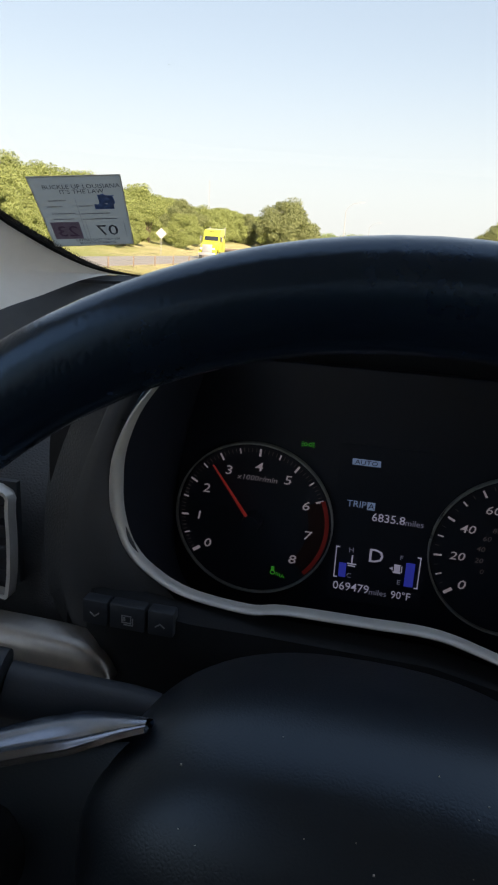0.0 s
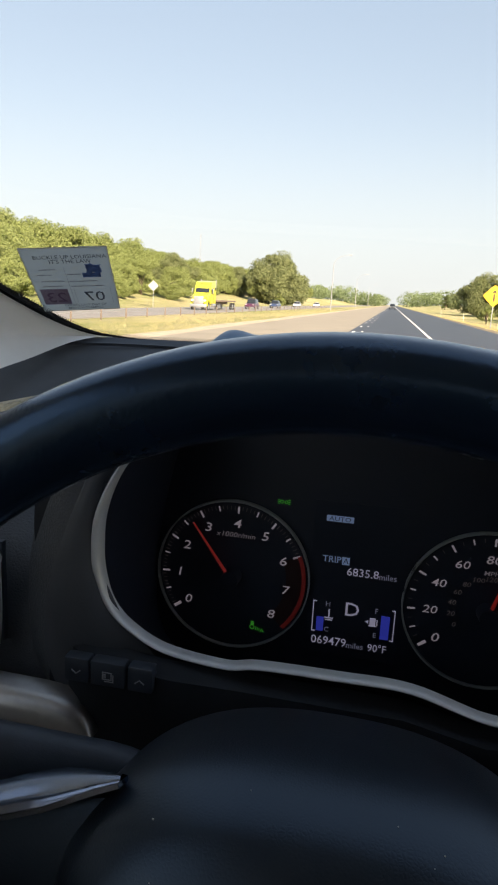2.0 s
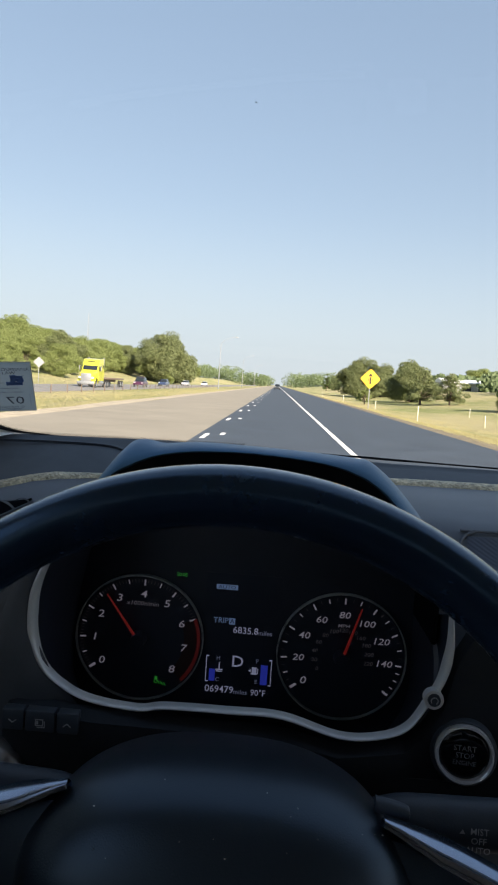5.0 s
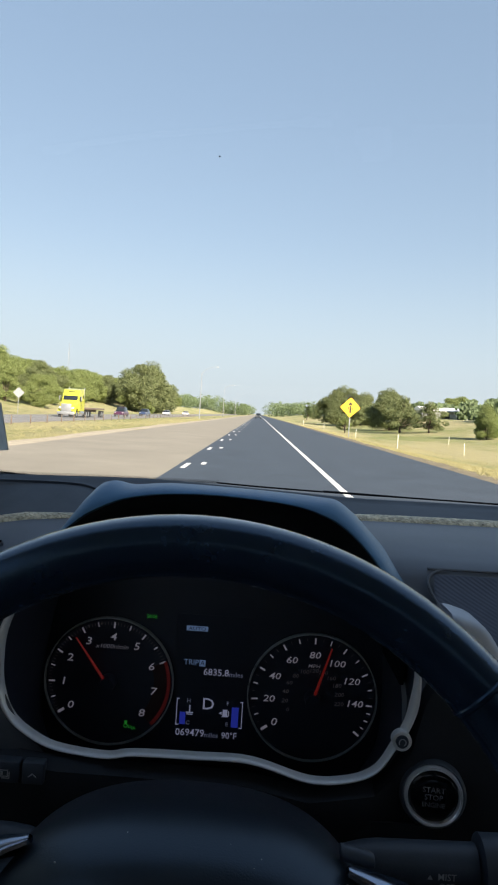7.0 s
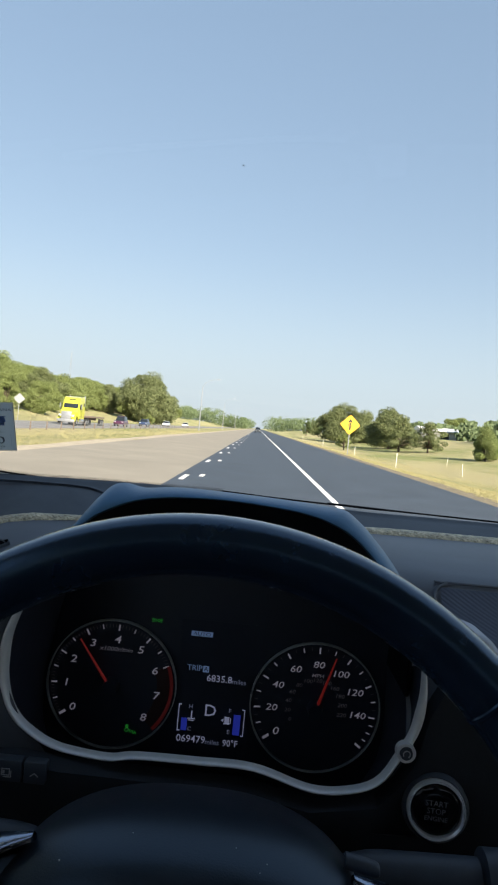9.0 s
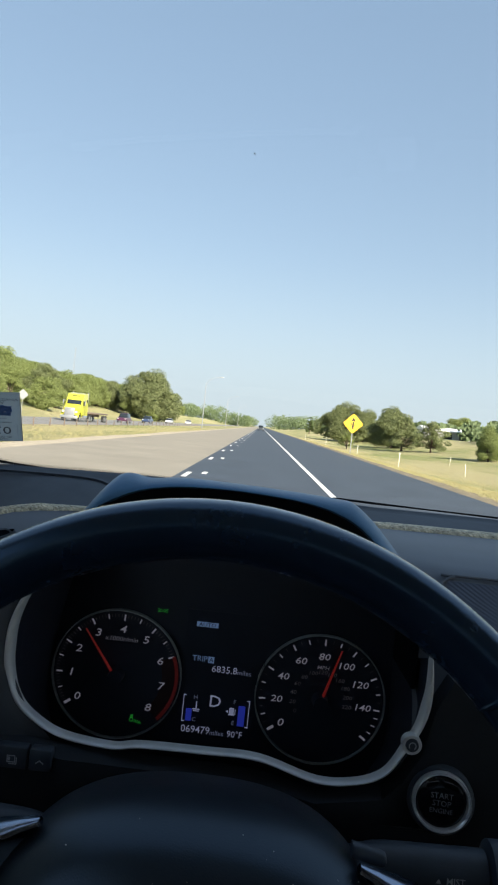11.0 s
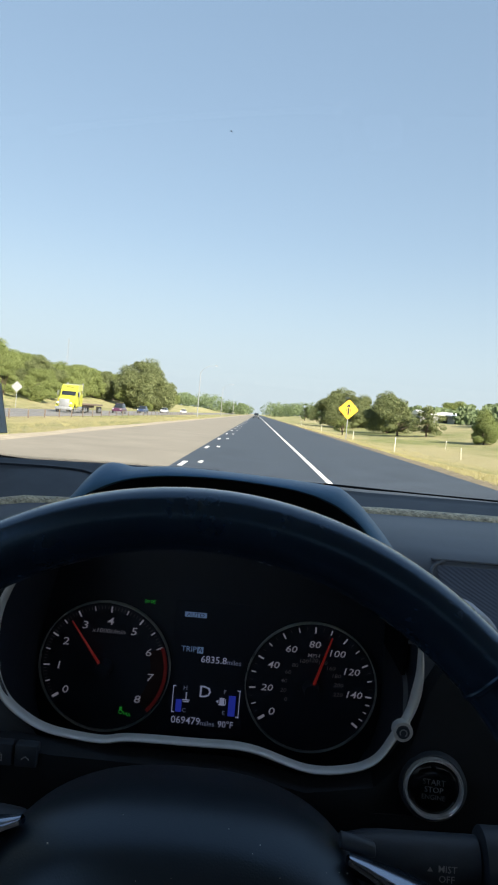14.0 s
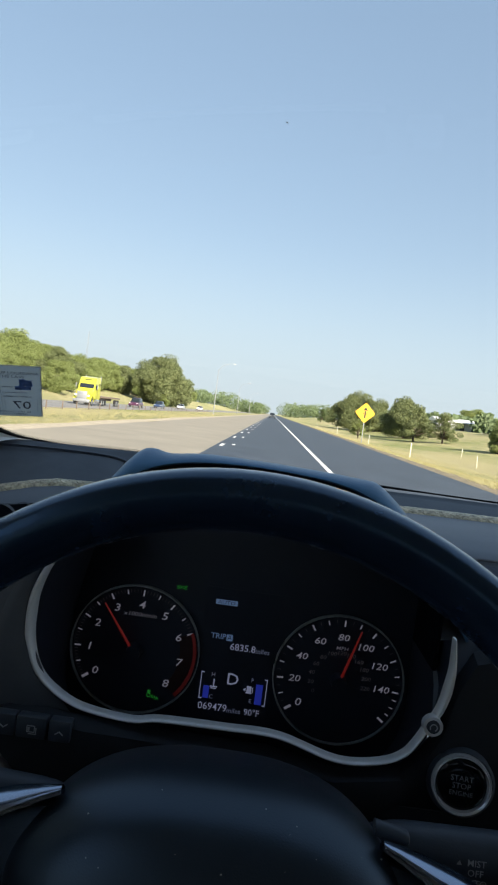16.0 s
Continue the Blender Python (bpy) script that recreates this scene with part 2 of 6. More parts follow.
M_GLASS = bpy.data.materials.new("windscreen glass")
M_GLASS.use_nodes = True
_n = M_GLASS.node_tree
_n.nodes.remove(_n.nodes["Principled BSDF"])
_t = _n.nodes.new("ShaderNodeBsdfTransparent")
_t.inputs[0].default_value = (0.955, 0.97, 0.965, 1)
_g = _n.nodes.new("ShaderNodeBsdfGlossy")
_g.inputs["Roughness"].default_value = 0.02
_x = _n.nodes.new("ShaderNodeMixShader")
_x.inputs[0].default_value = 0.03
_n.links.new(_t.outputs[0], _x.inputs[1])
_n.links.new(_g.outputs[0], _x.inputs[2])
_n.links.new(_x.outputs[0], _n.nodes["Material Output"].inputs[0])

windscreen = thing("windscreen", "raked clear windscreen with dotted black edge band", "windscreen", kind="structure", at=(0.37, 0.33, 1.33))
bm = bmesh.new()
rows = []
for i in range(15):
    z = 1.312 + (1.70 - 1.312) * i / 14
    half = 0.73 - 0.03 * (i / 14)
    rows.append([glass_point(0.37 + half * (2 * j / 24 - 1), z) for j in range(25)])
loft(bm, rows, closed=False)
pane = part("pane", bm, M_GLASS, windscreen, "clear laminated glass")
pane.visible_shadow = False

# edge of the glass, from the dash corner up along the pillar
edge = smooth_line([(-0.02, glass_y(-0.02, 1.3325), 1.3325), (-0.16, glass_y(-0.16, 1.3345), 1.3345), (-0.235, glass_y(-0.235, 1.3355), 1.3355), (-0.272, glass_y(-0.272, 1.342), 1.342), (-0.300, glass_y(-0.300, 1.363), 1.363), (-0.322, glass_y(-0.322, 1.392), 1.392), (-0.340, glass_y(-0.340, 1.45), 1.45), (-0.34, glass_y(-0.34, 1.56), 1.56), (-0.32, glass_y(-0.32, 1.66), 1.66)], 6)
bm = bmesh.new()
sweep(bm, edge[10:], [(-0.004, -0.002), (0.007, -0.002), (0.007, 0.003), (-0.004, 0.003)], normal=(0, 0.54, 0.84), widths=[0.04 + 0.96 * min(1, max(0, i / 13)) for i in range(len(edge) - 10)], taper=True)
part("rubber_seal", bm, M_RUBBER, windscreen, "black rubber edge seal")
lower = smooth_line([(-0.02, glass_y(-0.02, 1.3325), 1.3325), (0.08, glass_y(0.08, 1.327), 1.327), (0.3, glass_y(0.3, 1.322), 1.322), (0.6, glass_y(0.6, 1.322), 1.322), (1.0, glass_y(1.0, 1.33), 1.33)], 8)
bm = bmesh.new()
sweep(bm, lower, [(-0.0006, -0.001), (0.0006, -0.001), (0.0006, 0.0006), (-0.0006, 0.0006)], normal=(0, 0.54, 0.84))
part("lower_seal", bm, M_RUBBER, windscreen)
# dotted frit band just inside the seal: rows of black dots that shrink away from the edge
bm = bmesh.new()
run = 0.0
for at_edge, (a, b) in enumerate(zip(edge[:46], edge[1:47])):
    step = b - a
    n = max(1, round(step.length / 0.0023))
    t = step.normalized()
    across = t.cross(Vector((0, 0.54, 0.84))).normalized()
    if across.dot(Vector((0.3, -0.1, 1.55)) - a) < 0:
        across = -across
    for i in range(n):
        for r, s in enumerate((0.00100, 0.00096, 0.00088, 0.00076, 0.00060)):
            ctr = a + step * ((i + 0.5 * (r % 2)) / n) + across * (0.0008 + 0.0060 * min(1.0, max(0.0, (at_edge - 10) / 13)) + 0.0020 * r) + Vector((0, -0.0008, -0.0012))
            bm.faces.new([bm.verts.new(ctr + t * (s * math.cos(w)) + across * (s * math.sin(w))) for w in (0.5, 1.55, 2.6, 3.64, 4.69, 5.74)])
tagged(part("frit_dots", bm, M_FRIT, windscreen, "black dotted frit band", smooth=False), kind="stuff")

# pillar trim on the driver's side
pillar = thing("windscreen_pillar", "pale beige moulded windscreen pillar trim", "pillar", kind="structure", at=(-0.35, 0.1, 1.3))
foot = smooth_line([(-0.255, 0.212, 1.337), (-0.270, 0.182, 1.332), (-0.285, 0.14, 1.3205), (-0.302, 0.085, 1.306), (-0.33, 0.0, 1.268), (-0.36, -0.1, 1.23), (-0.40, -0.22, 1.22), (-0.46, -0.40, 1.22)], 6)
top = [edge[12 + round(i * (len(edge) - 13) / (len(foot) - 1))] for i in range(len(foot))]
bm = bmesh.new()
rows = []
for a, b in zip(foot, top):
    ring = []
    for k in range(9):
        s = k / 8
        p = a.lerp(b, s)
        p += Vector((-0.022, -0.012, 0)) * math.sin(math.pi * s) * 1.3
        ring.append(p)
    rows.append(ring)
loft(bm, rows, closed=False)
part("trim_panel", bm, M_PILLAR, pillar)

# unseen cabin shell: closes the car round and behind the camera, holds back light
bm = bmesh.new()
rows = []
for y, z0 in ((-0.215, 1.698), (-0.45, 1.738), (-1.0, 1.75), (-1.9, 1.71)):
    rows.append([Vector((0.37 + 0.72 * u, y, z0 - 0.05 * u * u)) for u in np.linspace(-1, 1, 13)] + [Vector((0.37 + 0.72 * u, y, z0 + 0.03 - 0.05 * u * u)) for u in np.linspace(1, -1, 13)])
loft(bm, rows, True, True)
single("cabin_roof", bm, M_CLOTH, "pale beige cloth headliner under the cabin roof", "roof", kind="structure")
bm = bmesh.new()
box(bm, (0.37, -0.75, 0.30), (1.5, 2.4, 0.05), 0.01)
single("cabin_floor", bm, M_DARKCLOTH, "dark carpeted cabin floor", "floor", kind="structure")
for name, sx, y0, y1 in (("cabin_side_left", -0.40, -1.95, 0.02), ("cabin_side_right", 1.14, -1.95, 0.1)):
    bm = bmesh.new()
    sg = -1 if sx < 0 else 1
    top = 1.21 if sx < 0 else 1.10
    box(bm, (sx + sg * 0.03, (y0 + y1) / 2, (0.31 + top) / 2), (0.06, y1 - y0, top - 0.31), 0.012)
    # added posts, unseen, fill part of the side windows to cut light
    box(bm, (sx + sg * 0.0, -0.92, 1.40), (0.05, 0.20, 0.62), 0.012)
    box(bm, (sx + sg * 0.0, -1.60, 1.40), (0.05, 0.66, 0.62), 0.012)
    single(name, bm, M_DASH, "unseen dark door panel with added posts that block side light", "door panel", kind="structure")
bm = bmesh.new()
# added wall where a rear window would let light in from behind
box(bm, (0.37, -1.93, 0.95), (1.5, 0.06, 1.4), 0.01)
single("cabin_rear", bm, M_DARKCLOTH, "unseen dark wall added to block light from behind", "wall", kind="structure")

# ---------------------------------------------------------------- dashboard
dash = thing("dashboard", "dark charcoal moulded dashboard with grained vinyl strip", "dashboard", kind="structure", at=(0.3, 0.1, 0.9))


def bow(x):
    """The dash follows the curve of the windscreen."""
    return -0.3 * (x - 0.37) ** 2


def strip(bm, xs, prof, follow=1.0):
    """A moulded strip of the dash: a profile of (y, z) run across x."""
    loft(bm, [[Vector((x, y + follow * bow(x), z + follow * rise(x, y))) for y, z in prof] for x in xs], closed=False)


def drop(x):
    """At the driver's corner the dash falls away towards the pillar."""
    return 0.24 * max(0.0, -0.195 - x)


def rise(x, y):
    """Fits the dash top to the camera's view: flatter towards the middle of the car, its foot lower, its strip higher.
    """
    k = min(1.0, max(0.0, (x + 0.10) / 0.25))
    return -drop(x) * float(np.interp(y, [0.25, 0.335], [1.0, 0.0])) + k * float(np.interp(y, [0.20, 0.247, 0.335], [0.0040, 0.0035, -0.0135])) - (1 - k) * float(np.interp(y, [0.247, 0.335], [0.0042, 0.0]))


xl = np.linspace(-0.40, -0.145, 14)
xr = np.linspace(0.13, 1.13, 24)
xa = np.concatenate([np.linspace(-0.40, -0.15, 14), np.linspace(-0.10, 1.13, 34)])
bm = bmesh.new()
strip(bm, xa, [(0.345, 1.300), (0.345, 1.3345), (0.335, 1.3355), (0.325, 1.3340), (0.322, 1.3310), (0.30, 1.3270), (0.245, 1.3125)])
part("top_panel", bm, M_MATTE, dash, "matt dark upper dash panel")
# narrow strip whose catch of sunlight is put into its colour
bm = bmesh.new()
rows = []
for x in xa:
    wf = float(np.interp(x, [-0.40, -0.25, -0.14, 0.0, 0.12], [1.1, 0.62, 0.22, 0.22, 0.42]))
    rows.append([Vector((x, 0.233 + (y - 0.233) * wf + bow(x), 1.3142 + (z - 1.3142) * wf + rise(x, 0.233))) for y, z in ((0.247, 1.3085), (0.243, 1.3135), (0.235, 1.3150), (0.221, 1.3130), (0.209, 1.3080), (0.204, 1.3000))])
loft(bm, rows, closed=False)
part("vinyl_strip", bm, M_STRIP, dash, "coarse grained vinyl strip with sunlight in its tan colour")
face_prof = ((0.110, 1.3060), (0.094, 1.3015), (0.075, 1.2965), (0.05, 1.287), (0.022, 1.268), (-0.005, 1.25), (-0.030, 1.232), (-0.045, 1.21), (-0.052, 1.17), (-0.05, 1.12), (-0.03, 1.06), (0.0, 1.02), (0.04, 0.95), (0.06, 0.6), (0.08, 0.33))
for name, prof, mat, note in (("left_top", face_prof[:6], M_DASH, "smooth upper dash slope"), ("left_face", face_prof[5:], M_LEATHER, "grained face beside the gauges")):
    bm = bmesh.new()
    loft(bm, [[Vector((x, y + (bow(x) + 0.115) * max(0.0, (z - 1.2) / 0.1), z - drop(x) * max(0.0, (z - 1.25) / 0.0545))) for y, z in prof] for x in xl], closed=False)
    part(name, bm, mat, dash, note)
bm = bmesh.new()
rows = []
for x in xr:
    b = bow(x)
    rows.append([Vector((x, 0.228 + b, 1.3125)), Vector((x, 0.15 + b * 0.6, 1.3150)), Vector((x, 0.08, 1.3160)), Vector((x, 0.03, 1.3130)), Vector((x, 0.012, 1.309)), Vector((x, 0.004, 1.303)), Vector((x, 0.0, 1.290)), Vector((x, -0.02, 1.27)), Vector((x, -0.05, 1.235)), Vector((x, -0.062, 1.20)), Vector((x, -0.062, 1.12)), Vector((x, -0.03, 1.06)), Vector((x, 0.04, 0.95)), Vector((x, 0.08, 0.33))])
loft(bm, rows, closed=False)
part("right_face", bm, M_DASH, dash)
bm = bmesh.new()
loft(bm, [[Vector((x, 0.228 + bow(x), 1.3122)), Vector((x, 0.15 + bow(x) * 0.6, 1.3147)), Vector((x, 0.08, 1.3155)), Vector((x, 0.035, 1.3125))] for x in (0.09, 0.11, 0.132)], closed=False)
part("hood_foot", bm, M_DASH, dash)
bm = bmesh.new()
strip(bm, np.linspace(-0.15, 0.15, 12), [(0.05, 1.120), (-0.060, 1.160), (-0.074, 1.166), (-0.076, 1.14), (-0.060, 1.10), (-0.03, 1.06), (0.0, 1.02), (0.04, 0.95), (0.06, 0.6), (0.08, 0.33)], 0)
part("lower_face", bm, M_UNDER, dash)
bm = bmesh.new()
strip(bm, np.linspace(-0.132, 0.135, 12), [(0.175, 1.306), (0.10, 1.30), (0.06, 1.28), (0.055, 1.10)], 0)
part("gauge_backing", bm, M_BLACK, dash)
bm = bmesh.new()
sweep(bm, smooth_line([(x, y + bow(x), z + 0.0008) for x, y, z in ((-0.30, 0.315, 1.3303), (-0.22, 0.316, 1.3306), (-0.17, 0.312, 1.3296), (-0.145, 0.30, 1.3268), (-0.11, 0.265, 1.318), (-0.09, 0.247, 1.3130))], 6), [(-0.0012, -0.002), (0.0012, -0.002), (0.0012, 0.0006), (-0.0012, 0.0006)], normal=(0, -0.25, 0.97))
part("seam", bm, M_BLACK, dash, "dark panel seam")
bm = bmesh.new()
loft(bm, [[Vector((x, y, z)) for y, z in ((0.006, 1.3065), (-0.002, 1.2945), (-0.024, 1.272), (-0.050, 1.242))] for x in np.linspace(0.160, 1.1, 12)], closed=False)
part("ribbed_insert", bm, M_WEAVE, dash, "fine ribbed dark insert")
bm = bmesh.new()
sweep(bm, smooth_line([(1.1, 0.010, 1.3098), (0.5, 0.010, 1.3098), (0.185, 0.010, 1.3098), (0.166, 0.009, 1.3090), (0.157, 0.005, 1.3050), (0.1555, 0.0, 1.2985), (0.162, -0.008, 1.2870), (0.178, -0.030, 1.2650), (0.20, -0.052, 1.240)], 6), [(0.0012 * math.cos(a), 0.0012 * math.sin(a)) for a in np.linspace(0, 2 * math.pi, 8, endpoint=False)], normal=(0, -0.75, 0.66))
part("insert_edge", bm, M_DASH, dash, "raised stitched insert edge")

# cluster hood
hood = thing("gauge_hood", "dark grained hood over the instrument cluster", "hood", kind="structure", at=(0, 0, 1.2))
HOOD_OUT = ((-0.156, 1.262), (-0.138, 1.287), (-0.122, 1.310), (-0.106, 1.3330), (-0.0965, 1.3475), (-0.0880, 1.3570), (-0.0815, 1.3604), (-0.0745, 1.3604), (-0.0640, 1.3586), (-0.0395, 1.3614), (0.0, 1.3612), (0.046, 1.3596), (0.073, 1.3578), (0.0835, 1.3566), (0.0925, 1.3510), (0.1045, 1.3405), (0.121, 1.3224), (0.134, 1.305), (0.147, 1.285), (0.162, 1.26))
HOOD_LIP = ((-0.150, 1.262), (-0.133, 1.287), (-0.119, 1.308), (-0.106, 1.3265), (-0.0975, 1.3340), (-0.0905, 1.3398), (-0.0833, 1.3440), (-0.0738, 1.3490), (-0.0600, 1.3540), (-0.036, 1.3580), (0.0, 1.3594), (0.041, 1.3571), (0.0620, 1.3535), (0.0715, 1.3503), (0.0815, 1.3460), (0.0945, 1.3367), (0.111, 1.3195), (0.124, 1.302), (0.138, 1.283), (0.153, 1.26))


def arch(y, f, k=1.0, dz=0.0, grow=0.0):
    """One rib of the hood: f runs from its lower lip (0) to its outer ridge (1), k flattens it towards the rear."""
    pts = []
    for (xa_, za_), (xb_, zb_) in zip(HOOD_LIP, HOOD_OUT):
        x, z = xa_ + (xb_ - xa_) * f, za_ + (zb_ - za_) * f
        pts.append((x + math.copysign(grow, x) * min(1.0, abs(x) / 0.09), y, 1.25 + (z - 1.25) * k + dz))
    return smooth_line(pts, 3)


bm = bmesh.new()
loft(bm, [arch(-0.024, 0.0, 0.985), arch(-0.0285, 0.0, 0.988), arch(-0.0305, 0.04, 0.996), arch(-0.030, 0.14), arch(-0.027, 0.34, 1.0, 0.0006), arch(-0.021, 0.60, 1.0, 0.0010), arch(-0.011, 0.85, 1.0, 0.0006), arch(0.0, 1.0), arch(0.03, 1.0, 0.975, 0, 0.004), arch(0.08, 1.0, 0.86, 0, 0.014), arch(0.14, 1.0, 0.60, 0, 0.030)], closed=False)
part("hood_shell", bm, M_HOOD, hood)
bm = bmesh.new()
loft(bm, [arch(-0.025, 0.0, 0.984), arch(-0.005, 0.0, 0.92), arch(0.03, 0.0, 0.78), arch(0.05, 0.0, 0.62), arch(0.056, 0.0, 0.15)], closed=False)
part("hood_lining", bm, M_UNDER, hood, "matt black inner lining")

# ---------------------------------------------------------------- instrument cluster
cluster = thing("instrument_cluster", "lit instrument cluster with two round gauges and centre display", "instrument cluster", at=(0, 0.02, 1.15))
bm = bmesh.new()
box(bm, (0.0095, 0.018, 1.213), (0.281, 0.008, 0.186), 0.002)
part("face_panel", bm, M_FACE, cluster)
trim_pts = [(-0.1052, -0.073, 1.3104), (-0.1194, -0.073, 1.2915), (-0.1283, -0.073, 1.2698), (-0.1302, -0.073, 1.2489), (-0.1279, -0.073, 1.2338), (-0.1222, -0.073, 1.2206), (-0.1118, -0.073, 1.2101), (-0.0919, -0.073, 1.2002), (-0.0597, -0.073, 1.1964), (-0.0418, -0.073, 1.199), (-0.002, -0.073, 1.1997), (0.033, -0.073, 1.1993), (0.0699, -0.073, 1.1898), (0.0954, -0.073, 1.1917), (0.1120, -0.073, 1.1995), (0.1222, -0.073, 1.2152), (0.1310, -0.073, 1.2325), (0.1343, -0.073, 1.2537), (0.1328, -0.073, 1.2754)]
trim_line = smooth_line([(x, y, z - 0.0017) for x, y, z in trim_pts], 6)
# shroud walls behind the trim
bm = bmesh.new()
rows = []
for k in range(5):
    y = -0.073 + 0.089 * k / 4
    rows.append([Vector((p.x * (1 - 0.03 * k / 4), y, p.z - (0.062 * k / 4 if p.z < 1.25 else 0.062 * k / 4 * max(0, (1.30 - p.z) / 0.05)))) for p in trim_line])
loft(bm, rows, closed=False)
part("shroud", bm, M_FACE, cluster, "matt black gauge surround")
# added black filler: covers the dash face and keeps this end dark
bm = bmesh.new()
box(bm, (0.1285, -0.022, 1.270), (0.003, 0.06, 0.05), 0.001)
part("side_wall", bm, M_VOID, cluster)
bm = bmesh.new()
dome = [(0.0041 * math.cos(a), -0.0055 + 0.0068 * math.sin(a) ** 0.7) for a in np.linspace(math.pi, 0, 11)]
sweep(bm, trim_line, dome, widths=[(0.09 + 0.63 * min(1, i / 16) * min(1, (len(trim_line) - i) / 10)) * float(np.interp(p.z, [1.19, 1.21, 1.24, 1.27], [0.58, 0.64, 1.06, 1.14] if p.x < 0 else [0.58, 0.64, 1.0, 1.15])) for i, p in enumerate(trim_line)])
trim = part("silver_trim", bm, M_SILVER, cluster, "satin silver surround trim")
bm = bmesh.new()
c = Vector((0.1256, -0.0705, 1.2194))
ring_mesh(bm, c, 0.0042, 0.0060, 0.006, 32)
part("dimmer_collar", bm, M_SILVER, cluster)
bm = bmesh.new()
cyl(bm, c, c + Vector((0, -0.007, 0)), 0.0041, 0.0038, 24)
knob = part("dimmer_knob", bm, M_BLACK, cluster, "small black trip knob")
bm = bmesh.new()
ring_mesh(bm, c + Vector((0.0, -0.0071, 0)), 0.0018, 0.0024, 0.0002, 20, radians(-60), radians(220))
part("knob_symbol", bm, M_PRINT, knob)


def gauge(name, cx, cz, r, a0, step, n_major, minor, labels, value, label):
    g = part(name, ring_base(cx, cz, r), M_FACE, cluster, label)
    bm = bmesh.new()
    ring_mesh(bm, Vector((cx, 0.013, cz)), r * 0.982, r, 0.004, 72)
    part("rim_ring", bm, M_RINGS, g, "thin dark chrome ring")
    bm, fine = bmesh.new(), bmesh.new()
    for i in range(n_major * minor + 1):
        a = radians(a0 - step * i / minor)
        big = i % minor == 0
        mid = minor % 2 == 0 and i % (minor // 2) == 0
        w, l = ((0.0010, 0.0054) if i == 0 else (0.0006, 0.0046)) if big else ((0.00045, 0.0034) if mid else (0.0002, 0.0024))
        red = name == "tachometer" and i / minor > 6.05
        if red:
            continue
        d = Vector((math.cos(a), 0, math.sin(a)))
        t = Vector((-math.sin(a), 0, math.cos(a)))
        ro = r * 0.93
        mesh = bm if big or mid else fine
        mesh.faces.new([mesh.verts.new(Vector((cx, 0.0102, cz)) + d * (ro - l * u) + t * w * v) for u, v in ((0, -1), (0, 1), (1, 1), (1, -1))])
    part("scale_print", bm, M_MARK, g, "pale scale marks", smooth=False)
    part("fine_print", fine, M_DIM, g, "dim fine scale marks", smooth=False)
    for i, s in enumerate(labels):
        a = radians(a0 - step * i)
        rr = r * (0.70 if len(s) < 2 else 0.665 if len(s) == 2 else 0.65)
        writing("numeral", s, 0.0080 if len(s) == 1 else 0.0070, facing(cx + rr * math.cos(a), 0.0095, cz + rr * math.sin(a)), M_MARK, g, shear=0.14, width=1.26)
    a = radians(a0 - step * value)
    d, t = Vector((math.cos(a), 0, math.sin(a))), Vector((-math.sin(a), 0, math.cos(a)))
    bm = bmesh.new()
    o = Vector((cx, 0.004, cz))
    p0, p1 = o + d * r * 0.10, o + d * r * 0.86
    dy = Vector((0, -0.0016, 0))
    loft(bm, [[p0 - t * 0.0012, p0 + dy, p0 + t * 0.0012, p0 - dy], [p1 - t * 0.0006, p1 + dy * 0.4, p1 + t * 0.0006, p1 - dy * 0.4]], True, True)
    part("needle", bm, M_NEEDLE, g, "glowing red needle")
    bm = bmesh.new()
    cyl(bm, (cx, 0.011, cz), (cx, 0.001, cz), 0.0062, 0.0052, 28)
    part("needle_hub", bm, M_FACE, g)
    return g


def ring_base(cx, cz, r):
    bm = bmesh.new()
    cyl(bm, (cx, 0.0135, cz), (cx, 0.0105, cz), r * 0.97, r * 0.97, 64)
    return bm


TA, TS = 215.0, 32.0
tach = gauge("tachometer", -0.0757, 1.2083, 0.0488, TA, TS, 8, 10, [str(i) for i in range(9)], 2.78, "black round rev counter with red needle")
bm = bmesh.new()
ring_mesh(bm, Vector((-0.0757, 0.0103, 1.2083)), 0.0488 * 0.90, 0.0488 * 0.95, 0.0004, 24, radians(TA - TS * 6), radians(TA - TS * 8.05))
part("red_zone", bm, M_RED, tach, "red line arc")
bm = bmesh.new()
ring_mesh(bm, Vector((-0.0757, 0.0104, 1.2083)), 0.0488 * 0.70, 0.0488 * 0.90, 0.0002, 24, radians(TA - TS * 6), radians(TA - TS * 8.05))
part("red_shade", bm, M_REDDARK, tach)
writing("unit_text", "x1000r/min", 0.0046, facing(-0.0745, 0.0095, 1.2352), M_FAINTLIT, tach, shear=0.2, width=1.15)
SA, SS = 216.0, 31.5
speedo = gauge("speedometer", 0.0775, 1.2062, 0.0488, SA, SS, 7, 4, [str(20 * i) for i in range(8)], 4.52, "black round speedometer with red needle")
bm = bmesh.new()
for i in range(29, 33):
    a = radians(SA - SS * i / 4)
    d, t = Vector((math.cos(a), 0, math.sin(a))), Vector((-math.sin(a), 0, math.cos(a)))
    w, l = (0.0008, 0.0052) if i == 32 else (0.0004, 0.003)
    vs = [bm.verts.new(Vector((0.0775, 0.0102, 1.2062)) + d * (0.0488 * 0.93 - l * u) + t * w * v) for u, v in ((0, -1), (0, 1), (1, 1), (1, -1))]
    bm.faces.new(vs)
part("scale_print", bm, M_MARK, speedo, smooth=False)
writing("unit_text", "MPH", 0.0038, facing(0.0775, 0.0095, 1.2305), M_FAINTLIT, speedo, shear=0.1, width=1.2)
